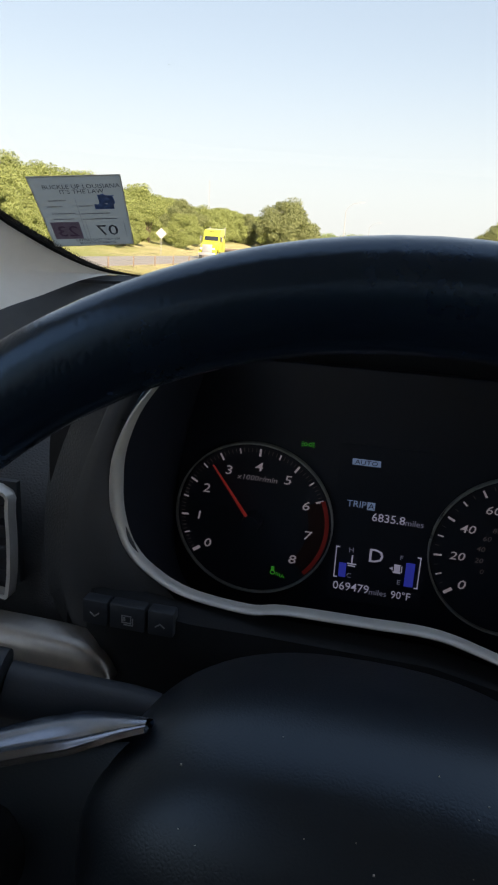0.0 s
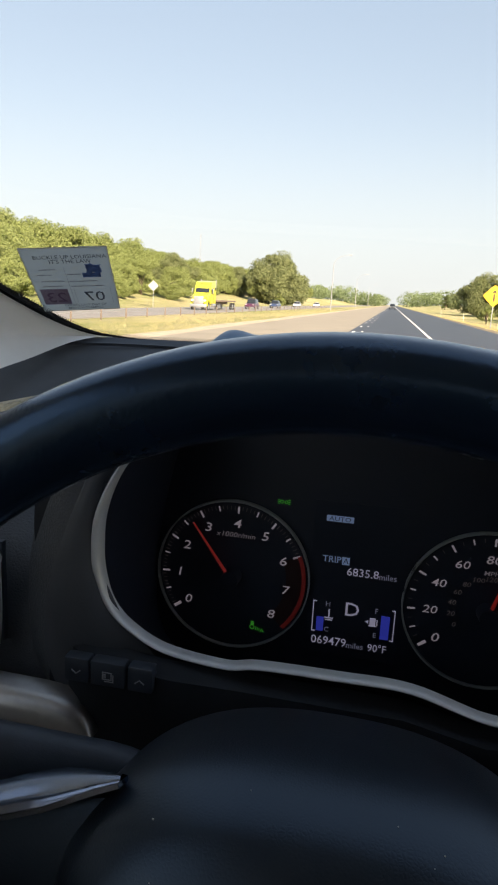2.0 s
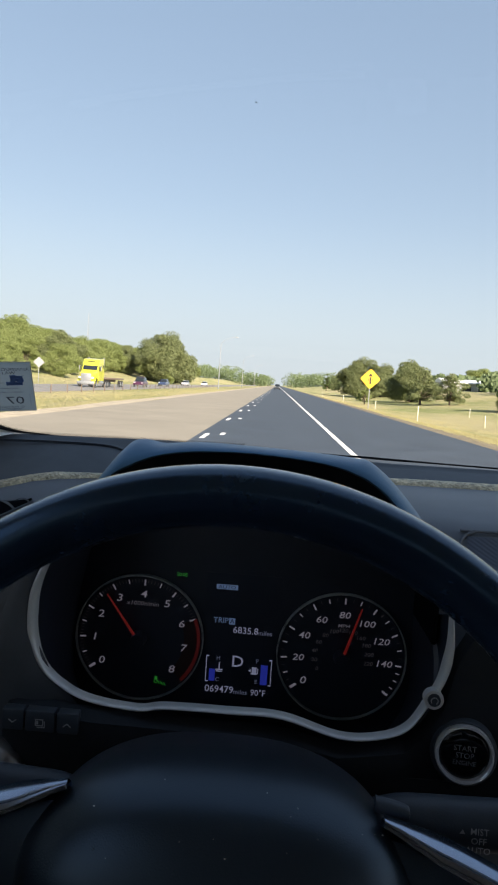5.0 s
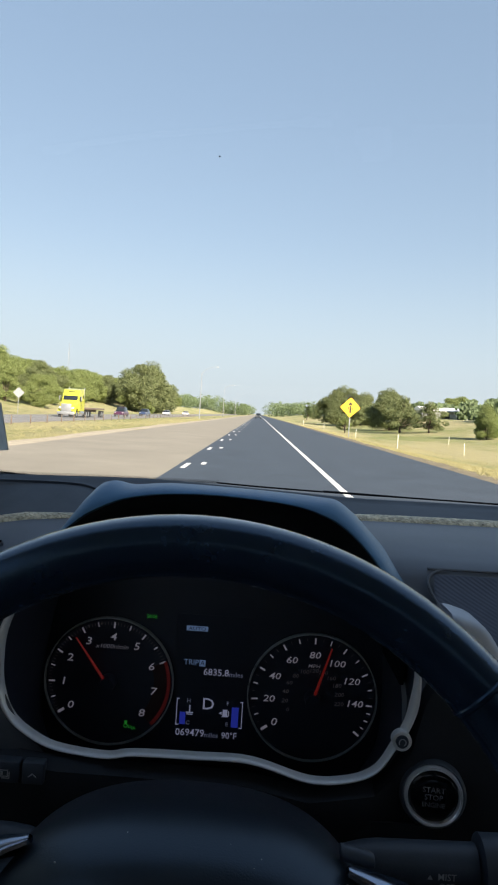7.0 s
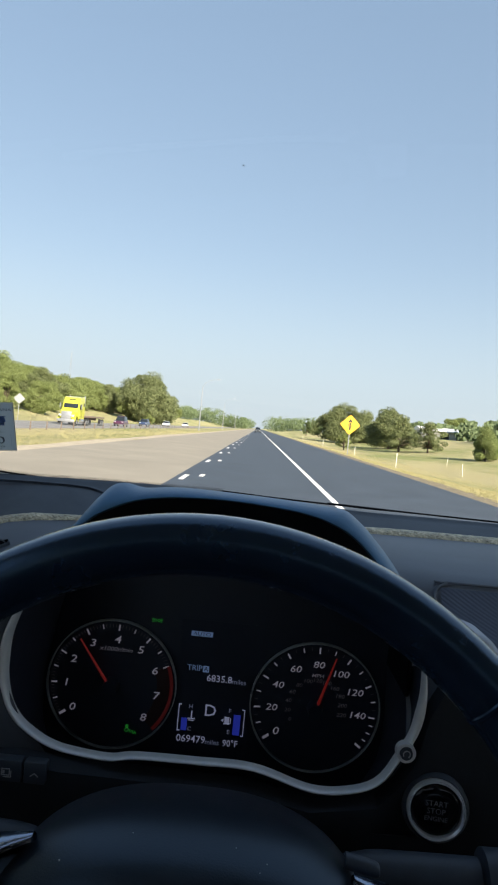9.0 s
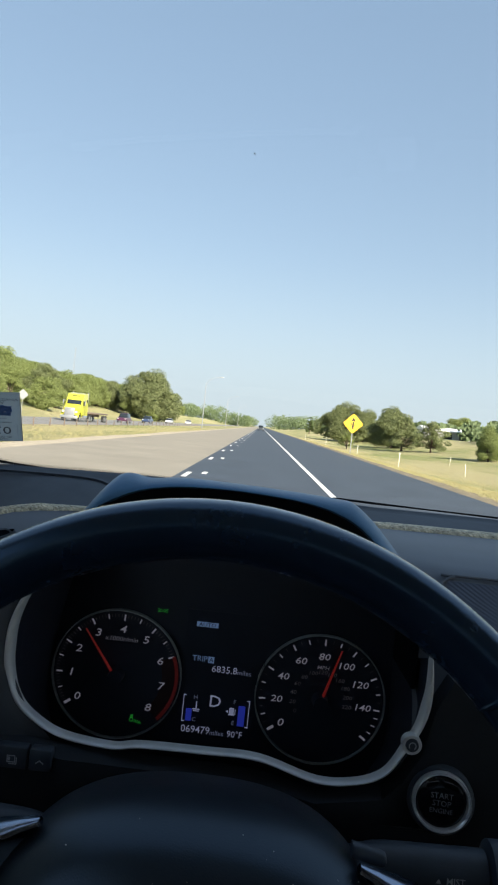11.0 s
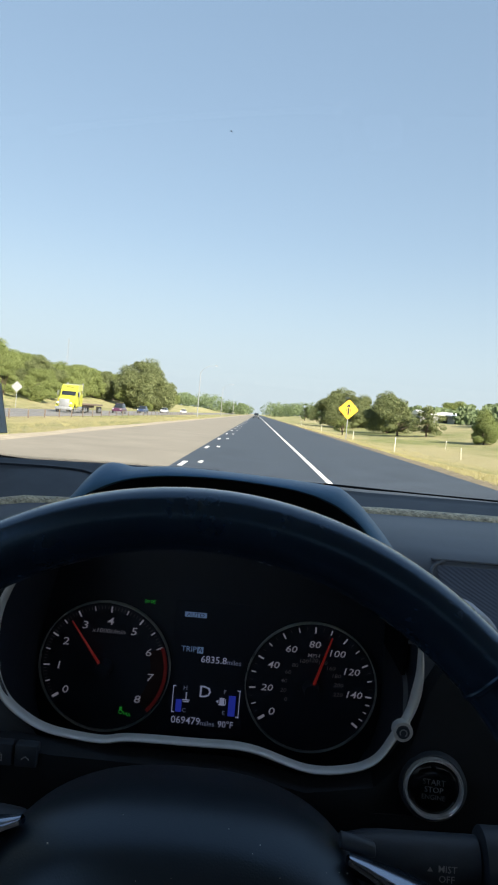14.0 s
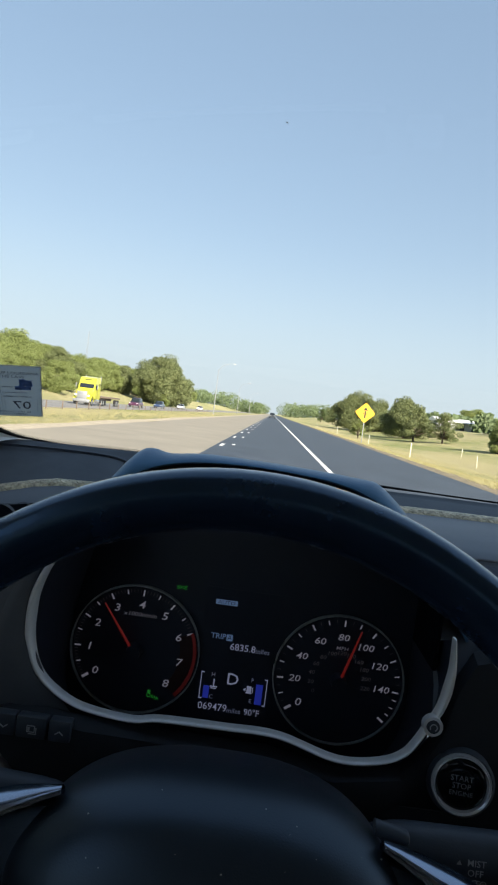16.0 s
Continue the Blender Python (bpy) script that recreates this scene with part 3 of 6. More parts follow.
for i in range(0, 12):
    a = radians(SA - 6 - 20.0 * i)
    writing("inner_numeral", str(20 * i), 0.0042, facing(0.0775 + 0.0205 * math.cos(a), 0.0095, 1.2065 + 0.0205 * math.sin(a)), M_DIM, speedo, shear=0.1, width=1.15, label="dim kilometre figure")

# centre display
lcd = part("centre_display", None or (lambda b: (box(b, (0.001, 0.0139, 1.2165), (0.056, 0.0006, 0.10)), b)[1])(bmesh.new()), M_FACE, cluster, "black centre display with lit read-outs")
LY = 0.0128


def bar(x0, z0, x1, z1, mat, name="bar"):
    bm = bmesh.new()
    box(bm, ((x0 + x1) / 2, LY, (z0 + z1) / 2), (abs(x1 - x0), 0.0004, abs(z1 - z0)))
    return part(name, bm, mat, lcd, smooth=False)


bar(-0.0197, 1.2543, -0.0035, 1.2579, M_LCDSKY, "auto_plate")
writing("auto_text", "AUTO", 0.0038, facing(-0.0116, LY - 0.0004, 1.256), M_FACE, lcd, width=1.25)
writing("trip_text", "TRIP", 0.0058, facing(-0.0147, LY, 1.2300), M_LCDSKY, lcd)
bar(-0.0085, 1.2275, -0.0040, 1.2322, M_LCDSKY, "trip_plate")
writing("trip_letter", "A", 0.0050, facing(-0.0062, LY - 0.0004, 1.2299), M_FACE, lcd)
writing("trip_figure", "6835.8", 0.0072, facing(0.0045, LY, 1.2232), M_LCDTXT, lcd)
writing("miles_text", "miles", 0.0052, facing(0.0195, LY, 1.2224), M_LCDDIM, lcd)
writing("gear_letter", "D", 0.0125, facing(0.0, LY, 1.1985), M_LCDTXT, lcd, width=1.05)
writing("odometer_figure", "069479", 0.0078, facing(-0.0128, LY, 1.1758), M_LCDTXT, lcd, width=0.95)
writing("miles_text", "miles", 0.0052, facing(0.0034, LY, 1.1748), M_LCDDIM, lcd)
writing("temperature_figure", "90\u00b0F", 0.0070, facing(0.0170, LY, 1.1752), M_LCDTXT, lcd, width=0.9)
for x, s in ((-0.0240, 1), (0.0262, -1)):
    bar(x, 1.1815, x + 0.0006 * s, 1.2020, M_LCDTXT, "scale_bracket")
    bar(x, 1.2014, x + 0.0022 * s, 1.2020, M_LCDTXT, "scale_bracket")
    bar(x, 1.1815, x + 0.0022 * s, 1.1821, M_LCDTXT, "scale_bracket")
bar(-0.0212, 1.1822, -0.0168, 1.1915, M_LCDBLUE, "coolant_bar")
bar(0.0180, 1.1822, 0.0232, 1.1975, M_LCDBLUE, "fuel_bar")
for s, x, z in (("H", -0.0148, 1.2005), ("C", -0.0148, 1.1835), ("F", 0.0148, 1.2000), ("E", 0.0148, 1.1840)):
    writing("scale_letter", s, 0.0044, facing(x, LY, z), M_LCDDIM, lcd)
bm = bmesh.new()
box(bm, (-0.0138, LY, 1.1915), (0.0055, 0.0004, 0.0007))
box(bm, (-0.0138, LY, 1.1902), (0.0045, 0.0004, 0.0006))
box(bm, (-0.0138, LY, 1.1945), (0.0009, 0.0004, 0.0055))
part("coolant_symbol", bm, M_LCDTXT, lcd, smooth=False)
bm = bmesh.new()
box(bm, (0.0130, LY, 1.1930), (0.0036, 0.0004, 0.0046))
box(bm, (0.0130, LY, 1.1902), (0.0046, 0.0004, 0.0008))
box(bm, (0.0157, LY, 1.1925), (0.0006, 0.0004, 0.0040))
bm.faces.new([bm.verts.new(p) for p in ((0.0085, LY, 1.1925), (0.0105, LY, 1.1938), (0.0105, LY, 1.1912))])
part("fuel_symbol", bm, M_LCDTXT, lcd, smooth=False)
lcd.location.z = -0.0040
# green tell-tales
bm = bmesh.new()
for s in (-1, 1):
    ring_mesh(bm, Vector((-0.0462 + s * 0.0014, LY, 1.2590)), 0.0007, 0.0011, 0.0003, 12)
    for dz in (-0.0012, 0, 0.0012):
        box(bm, (-0.0462 + s * 0.0032, LY, 1.2590 + dz), (0.0013, 0.0003, 0.0004))
part("sidelight_telltale", bm, M_GREEN, cluster, "green side light symbol", smooth=False)
bm = bmesh.new()
ring_mesh(bm, Vector((-0.0612, 0.0098, 1.1755)), 0.0011, 0.0016, 0.0003, 12)
box(bm, (-0.0612, 0.0098, 1.1782), (0.0020, 0.0003, 0.0022))
for k in range(3):
    box(bm, (-0.0588 + 0.0011 * k, 0.0098, 1.1748 - 0.0003 * k), (0.0004, 0.0003, 0.0022))
part("assist_telltale", bm, M_GREEN, cluster, "green assist symbol", smooth=False)
writing("telltale_letter", "A", 0.0038, facing(-0.0548, 0.0096, 1.1738), M_GREEN, cluster)

# ---------------------------------------------------------------- start button
start = thing("start_button", "round black engine start button with chrome ring", "button", at=(0.149, -0.05, 1.182))
S0 = Vector((0.1480, -0.072, 1.1855))
sd = Vector((-0.10, -0.985, 0.14)).normalized()
sq = sd.to_track_quat("Z", "Y").to_matrix().to_4x4()


def disc(bm, prof, n=40):
    """A turned shape round the button's axis: (radius, height) pairs."""
    rings = [[S0 + sq @ Vector((0.86 * r * math.cos(2 * math.pi * i / n), 0.86 * r * math.sin(2 * math.pi * i / n), h)) for i in range(n)] for r, h in prof]
    loft(bm, rings, True, True)


bm = bmesh.new()
disc(bm, [(0.0245, -0.02), (0.0240, 0.001), (0.0222, 0.003), (0.0205, 0.002)])
part("bezel", bm, M_BLACK, start)
bm = bmesh.new()
disc(bm, [(0.0210, 0.0), (0.0211, 0.0030), (0.0209, 0.0048), (0.0203, 0.0058), (0.0197, 0.0056), (0.0194, 0.0050), (0.0190, 0.0058), (0.0186, 0.0056), (0.0183, 0.0040), (0.0180, 0.0015)])
part("chrome_ring", bm, M_RINGCHROME, start, "bright chrome ring")
bm = bmesh.new()
disc(bm, [(0.0180, 0.0), (0.0177, 0.0030), (0.0155, 0.0042), (0.0080, 0.0038), (0.0005, 0.0036)])
cap = part("cap", bm, M_PIANO, start, "gloss black push cap")
tilt = Matrix.Translation(S0 + sd * 0.0046) @ Matrix.Rotation(radians(-5), 4, "Z") @ Matrix.Rotation(radians(82), 4, "X")
for s, dz, sz in (("START", 0.0050, 0.0052), ("STOP", 0.0002, 0.0052), ("ENGINE", -0.0045, 0.0044)):
    writing("button_text", s, sz * 0.92, tilt @ Matrix.Translation((0, dz * 0.92 - 0.001, 0)), M_FAINT, cap)

# ---------------------------------------------------------------- small dash controls on the driver's left
bm = bmesh.new()
rows = []
for x, zt, zb, yy in ((-0.178, 1.258, 1.150, -0.056), (-0.166, 1.274, 1.148, -0.064), (-0.155, 1.288, 1.146, -0.069), (-0.145, 1.298, 1.150, -0.071), (-0.1365, 1.302, 1.156, -0.068)):
    rows.append([Vector((x, yy + 0.03 * (1 - math.sin(math.pi * (0.2 + 0.6 * k / 8))), zb + (zt - zb) * k / 8)) for k in range(9)])
loft(bm, rows, closed=False)
part("grained_cheek", bm, M_LEATHER, dash, "grained dark cheek beside the gauges")


def cheek_y(x, z):
    """Depth of the grained cheek at a place on it."""
    f = min(max((x + 0.178) / 0.0415, 0), 1)
    zt, zb = 1.258 + 0.052 * math.sin(f * math.pi / 2) - 0.008 * f * f, 1.150 + 0.006 * f * f
    yy = -0.056 - 0.019 * math.sin(f * math.pi * 0.62)
    k = min(max((z - zb) / (zt - zb), 0), 1)
    return yy + 0.03 * (1 - math.sin(math.pi * (0.2 + 0.6 * k)))


bm = bmesh.new()
rows = []
for x0, z0, x1 in ((-0.1300, 1.306, -0.1150), (-0.1345, 1.296, -0.1210), (-0.1385, 1.284, -0.127), (-0.145, 1.264, -0.1295), (-0.153, 1.240, -0.1295), (-0.159, 1.214, -0.1165), (-0.162, 1.191, -0.098), (-0.160, 1.172, -0.115), (-0.156, 1.158, -0.130)):
    row = [Vector((x0, cheek_y(x0, z0) + 0.004, z0))]
    for k in range(6):
        x = x0 + 0.0012 + (x1 - x0 - 0.0012) * k / 5
        row.append(Vector((x, cheek_y(x, z0) - (0.0022, 0.0040, 0.0040, 0.0040, 0.0025, -0.0030)[k], z0)))
    rows.append(row)
loft(bm, rows, closed=False)
part("cluster_cheek", bm, M_CHEEK, dash, "smooth dark cheek beside the gauges")
bm = bmesh.new()
rows = []
for p in [q for q in trim_line if q.x < -0.06 and 1.190 < q.z < 1.285]:
    out = (p - Vector((0, p.y, 1.255))).normalized()
    rows.append([p + out * 0.001 + Vector((0, 0.004, 0)), p + out * 0.008 + Vector((0, 0.008, 0)), p + out * 0.02 + Vector((0, 0.014, 0)), p + out * 0.045 + Vector((0, 0.02, 0))])
loft(bm, rows, closed=False)
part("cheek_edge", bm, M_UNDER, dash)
bm = bmesh.new()
rows = []
for x, zt, y in ((-0.165, 1.195, -0.058), (-0.150, 1.198, -0.068), (-0.135, 1.199, -0.080), (-0.11, 1.1965, -0.0850), (-0.085, 1.1935, -0.084), (-0.05, 1.190, -0.078), (0.03, 1.188, -0.076), (0.07, 1.180, -0.076), (0.10, 1.185, -0.076), (0.112, 1.185, -0.072), (0.124, 1.195, -0.069), (0.134, 1.213, -0.069), (0.141, 1.245, -0.069), (0.150, 1.262, -0.068), (0.17, 1.268, -0.067), (0.215, 1.26, -0.066)):
    rows.append([Vector((x, y + 0.012, zt)), Vector((x, y, zt - 0.004)), Vector((x, y - 0.001, zt - 0.02)), Vector((x, y + 0.003, 1.15)), Vector((x, y + 0.02, 1.10))])
loft(bm, rows, closed=False)
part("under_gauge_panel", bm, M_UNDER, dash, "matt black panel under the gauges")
sw = thing("display_switch", "three black display push keys with grey symbols", "switch", at=(-0.11, -0.06, 1.17))
for i, (x, w) in enumerate(((-0.1333, 0.0134), (-0.1165, 0.0186), (-0.0991, 0.0134))):
    bm = bmesh.new()
    box(bm, (x, -0.0842, 1.1893), (w, 0.008, 0.0135), 0.0012)
    key = part("key", bm, M_BLACK, sw)
    bm = bmesh.new()
    yy = -0.0884
    zc = 1.1886
    if i == 1:
        for dx, dz, w, h in ((0, 0.0022, 0.0046, 0.0005), (0, -0.0016, 0.0046, 0.0005), (-0.0023, 0.0003, 0.0005, 0.0042), (0.0023, 0.0003, 0.0005, 0.0042), (0.0009, -0.0027, 0.0046, 0.0005), (0.0033, -0.0008, 0.0005, 0.0042), (-0.0012, 0.0003, 0.0012, 0.0022)):
            box(bm, (x + dx, yy, zc + dz), (w, 0.0003, h))
    else:
        s = -1 if i == 0 else 1
        for k in (-1, 1):
            box(bm, (0, 0, 0), (0.0034, 0.0003, 0.0006), m=Matrix.Translation((x + 0.0011 * k, yy, zc)) @ Matrix.Rotation(radians(38 * k * s), 4, "Y"))
    part("symbol", bm, M_PRINT, key, smooth=False)

# rounded edge of the centre panel beside the wheel rim
bm = bmesh.new()
lobe = smooth_line([(0.155, 0, 1.2968), (0.164, 0, 1.2950), (0.177, 0, 1.2890), (0.190, 0, 1.2700), (0.199, 0, 1.248), (0.203, 0, 1.215)], 4)
loft(bm, [[Vector((0.135 + (p.x - 0.135) * k, y, 1.215 + (p.z - 1.215) * k)) for p in lobe] for k, y in ((1.0, -0.035), (1.0, -0.060), (0.985, -0.0635), (0.95, -0.0655), (0.84, -0.066), (0.82, -0.050))], closed=False)
single("centre_panel_edge", bm, M_SATIN, "satin grey rounded edge of the centre panel", "trim", kind="structure")

# side air vent with silver surround
vent = thing("side_vent", "black side air vent with satin silver surround", "air vent", at=(-0.23, -0.05, 1.19))
loop = smooth_line([(-0.266, -0.066, 1.180), (-0.205, -0.066, 1.176), (-0.1950, -0.066, 1.180), (-0.1945, -0.064, 1.222), (-0.202, -0.062, 1.236), (-0.262, -0.060, 1.242), (-0.270, -0.062, 1.235), (-0.270, -0.065, 1.19), (-0.266, -0.066, 1.180)], 4)
bm = bmesh.new()
sweep(bm, loop, [(-0.0013, -0.006), (-0.0012, 0.001), (0.0012, 0.0015), (0.0014, -0.006)], caps=False)
part("surround", bm, M_SILVER, vent)
bm = bmesh.new()
box(bm, (-0.2325, -0.054, 1.209), (0.078, 0.004, 0.060))
part("throat", bm, M_BLACK, vent)
for k in range(4):
    bm = bmesh.new()
    box(bm, (-0.2325, -0.058, 1.191 + 0.0125 * k), (0.073, 0.014, 0.0022), 0.0006, seg=1)
    part("slat", bm, M_BLACK, vent)
# demister outlet on top of the dash
demist = thing("demister_vent", "demister outlet with slanted fins, shade of its hollow painted black", "air vent", at=(-0.22, 0.03, 1.28))
up_n = Vector((-0.12, -0.56, 0.82)).normalized()
lip = smooth_line([(-0.295, 0.000, 1.254), (-0.2716, 0.0269, 1.2670), (-0.2583, 0.0450, 1.2756), (-0.2430, 0.0620, 1.2828), (-0.2230, 0.0745, 1.2882), (-0.2040, 0.0775, 1.2902), (-0.1866, 0.0800, 1.2914)], 5)
sill = smooth_line([(-0.290, 0.000, 1.2525), (-0.2674, 0.0198, 1.2635), (-0.2485, 0.0222, 1.2638), (-0.2321, 0.0265, 1.2652), (-0.2125, 0.0504, 1.2778), (-0.1949, 0.0680, 1.2874), (-0.1866, 0.0800, 1.2914)], 5)
# black sheet raised over the dash stands in for the hollow's shade
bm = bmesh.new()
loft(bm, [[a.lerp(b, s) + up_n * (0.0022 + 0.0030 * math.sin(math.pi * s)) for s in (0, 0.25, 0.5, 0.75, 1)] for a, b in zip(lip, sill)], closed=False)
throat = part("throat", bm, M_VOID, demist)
bm = bmesh.new()
sweep(bm, [p + up_n * 0.0018 for p in lip], [(-0.0016, -0.004), (-0.0016, 0.0012), (0.0, 0.0018), (0.0016, 0.0012), (0.0016, -0.004)], normal=up_n)
part("frame", bm, M_DASH, demist, "moulded upper lip")
bm = bmesh.new()
sweep(bm, [p + up_n * 0.0014 for p in sill], [(-0.0008, -0.003), (-0.0008, 0.0008), (0.0008, 0.0008), (0.0008, -0.003)], normal=up_n)
part("sill", bm, M_DASH, demist)
for k in range(6):
    bm = bmesh.new()
    a, b = lip[6 + 4 * k], sill[8 + 4 * k]
    front, back = [], []
    for s in (0.0, 0.2, 0.4, 0.6, 0.8, 1.0):
        p = a.lerp(b, s) + up_n * (0.0030 + 0.0030 * math.sin(math.pi * s))
        wd = (s / 0.7 if s < 0.7 else 1 - (s - 0.7) * 1.2) * (1 - 0.13 * k)
        front.append(p)
        back.append(p + Vector((0.0042, 0.0026, 0.0006)) * (wd + 0.05) + up_n * 0.0006)
    loft(bm, [front, back, [p - up_n * 0.0008 for p in back], [p - up_n * 0.0008 for p in front]], False)
    part("fin", bm, M_DASH, demist, smooth=False)
# lower silver garnish below the vent
bm = bmesh.new()
rows = []
for x, zt, zb in ((-0.30, 1.1690, 1.1515), (-0.187, 1.1690, 1.1512), (-0.160, 1.1685, 1.1510), (-0.146, 1.1675, 1.1508), (-0.138, 1.1660, 1.1507), (-0.132, 1.1625, 1.1506), (-0.128, 1.1575, 1.1505), (-0.1252, 1.1515, 1.1503)):
    zm = (zt + zb) / 2
    rows.append([Vector((x, -0.070, zt)), Vector((x, -0.0800, zt - 0.0006)), Vector((x, -0.0850, zt * 0.8 + zb * 0.2)), Vector((x, -0.0875, zm)), Vector((x, -0.0880, zb + 0.0016)), Vector((x, -0.0868, zb)), Vector((x, -0.070, zb - 0.001))])
loft(bm, rows, True, True)
single("dash_garnish", bm, M_BRUSHED, "brushed silver garnish strip below the side vent", "trim", kind="structure")

# ---------------------------------------------------------------- steering wheel
wheel = thing("steering_wheel", "black leather steering wheel with chrome-edged spokes", "steering wheel", at=(0.005, -0.25, 1.2))
WC, WT, WR, Wr, LEAN = Vector((0.0045, -0.256, 1.2075)), 0.31, 0.1598, 0.0132, 19.0
WU, WN, WX = Vector((0, math.sin(WT), math.cos(WT))), Vector((0, -math.cos(WT), math.sin(WT))), Vector((1, 0, 0))


def on_wheel(u, v, w=0.0):
    return WC + WX * u + WU * v + WN * w


def on_spoke(u, v, w):
    """The wheel is held turned a little to the right."""
    return on_wheel(u, v - 0.026 * u, w)


RC = WC + WX * -0.0018
# oval section of the rim: flatter where it faces the windscreen and, opposite, the column
section = []
turns = np.linspace(0, 2 * math.pi, 161)
px = py = 0.0
for k, th in enumerate(turns[:-1]):
    lean = (math.degrees(th) - LEAN + 90.0) % 180.0 - 90.0
    bend = 1.0 + 2.6 * math.exp(-(lean / 8.0) ** 2) + 1.6 * math.exp(-((abs(lean) - 90.0) / 10.0) ** 2)
    if k % 5 == 0:
        section.append((px, py))
    px -= bend * math.sin(th) * (turns[1] - turns[0])
    py += bend * math.cos(th) * (turns[1] - turns[0])
mid_x, mid_y = sum(p[0] for p in section) / len(section), sum(p[1] for p in section) / len(section)
half = max(p[0] for p in section) - mid_x
section = [((x - mid_x) / half * Wr, (y - mid_y) / half * Wr) for x, y in section]
bm = bmesh.new()
rows = []
N = 120
for i in range(N):
    a = 2 * math.pi * i / N
    fat = 1.0 + 0.10 * math.exp(-((abs((a - math.pi / 2 + math.pi) % (2 * math.pi) - math.pi) - radians(62)) / 0.30) ** 2)
    d = WX * math.cos(a) + WU * math.sin(a)
    rows.append([RC + d * (WR + fat * x) + WN * (fat * y) for x, y in section])
loft(bm, rows + [rows[0]], True)
bmesh.ops.remove_doubles(bm, verts=bm.verts, dist=1e-6)
rim = part("rim", bm, M_RIM, wheel, "black stitched leather rim")
for a in (radians(136), radians(44)):
    bm = bmesh.new()
    d = WX * math.cos(a) + WU * math.sin(a)
    t = -WX * math.sin(a) + WU * math.cos(a)
    ringpts = [[RC + d * (WR + k * x) + WN * (k * y) + t * s for x, y in section] for s, k in ((-0.0016, 1.02), (-0.0007, 1.10), (0.0007, 1.10), (0.0016, 1.02))]
    loft(bm, ringpts, True, True)
    part("seam_ridge", bm, M_RIM, rim, "raised leather joint")
# airbag pad: a nearly flat face with a broad rounded shoulder
def pad_depth(rad, edge_w):
    return -0.040 + (edge_w - 0.012 + 0.040) * (1 - max(0.0, 1 - rad ** 2.5) ** 0.42)


bm = bmesh.new()
rows = []
for k in range(1, 17):
    rad = (0.12, 0.24, 0.36, 0.48, 0.58, 0.66, 0.70, 0.72, 0.75, 0.80, 0.86, 0.91, 0.95, 0.98, 0.995, 1.0)[k - 1]
    ring = []
    for i in range(72):
        a = 2 * math.pi * i / 72
        ca, sa = math.cos(a), math.sin(a)
        u = -0.003 + 0.092 * math.copysign(abs(ca) ** 0.8, ca)
        v = (0.0540 if sa > 0 else 0.10) * math.copysign(abs(sa) ** 0.88, sa)
        edge_w = -0.066 - 0.026 * max(0.0, sa) ** 1.5
        w = pad_depth(rad, edge_w)
        ring.append(on_wheel(u * rad, v * rad - 0.011, w))
    rows.append(ring)
rows.append([p - WN * 0.03 for p in rows[-1]])
loft(bm, rows, True, True)
pad = part("airbag_pad", bm, M_PAD, wheel, "domed black vinyl airbag cover")
bm = bmesh.new()
for i in range(15):
    a, q = random.uniform(0.15 * math.pi, 0.85 * math.pi), random.uniform(0.35, 0.97)
    ca, sa = math.cos(a), math.sin(a)
    u, v = (-0.003 + 0.092 * math.copysign(abs(ca) ** 0.8, ca)) * q, 0.0540 * sa ** 0.88 * q - 0.011
    w = pad_depth(q, -0.066 - 0.026 * sa ** 1.5)
    r = random.choice((0.00012, 0.00015, 0.0002, 0.0003))
    box(bm, on_wheel(u, v, w + 0.0004), (r * 2, r * 1.4, r * 1.4))
tagged(part("dust_flecks", bm, M_DUST, pad, "pale dust flecks", smooth=False), kind="stuff")
# spokes with gloss garnish and chrome edge
def spoke_line(q):
    """Along a spoke: outward, up and depth of its top edge."""
    return 0.074 + 0.084 * q, 0.0280 - 0.018 * q - 0.010 * q * q, -0.068 + 0.026 * q * q


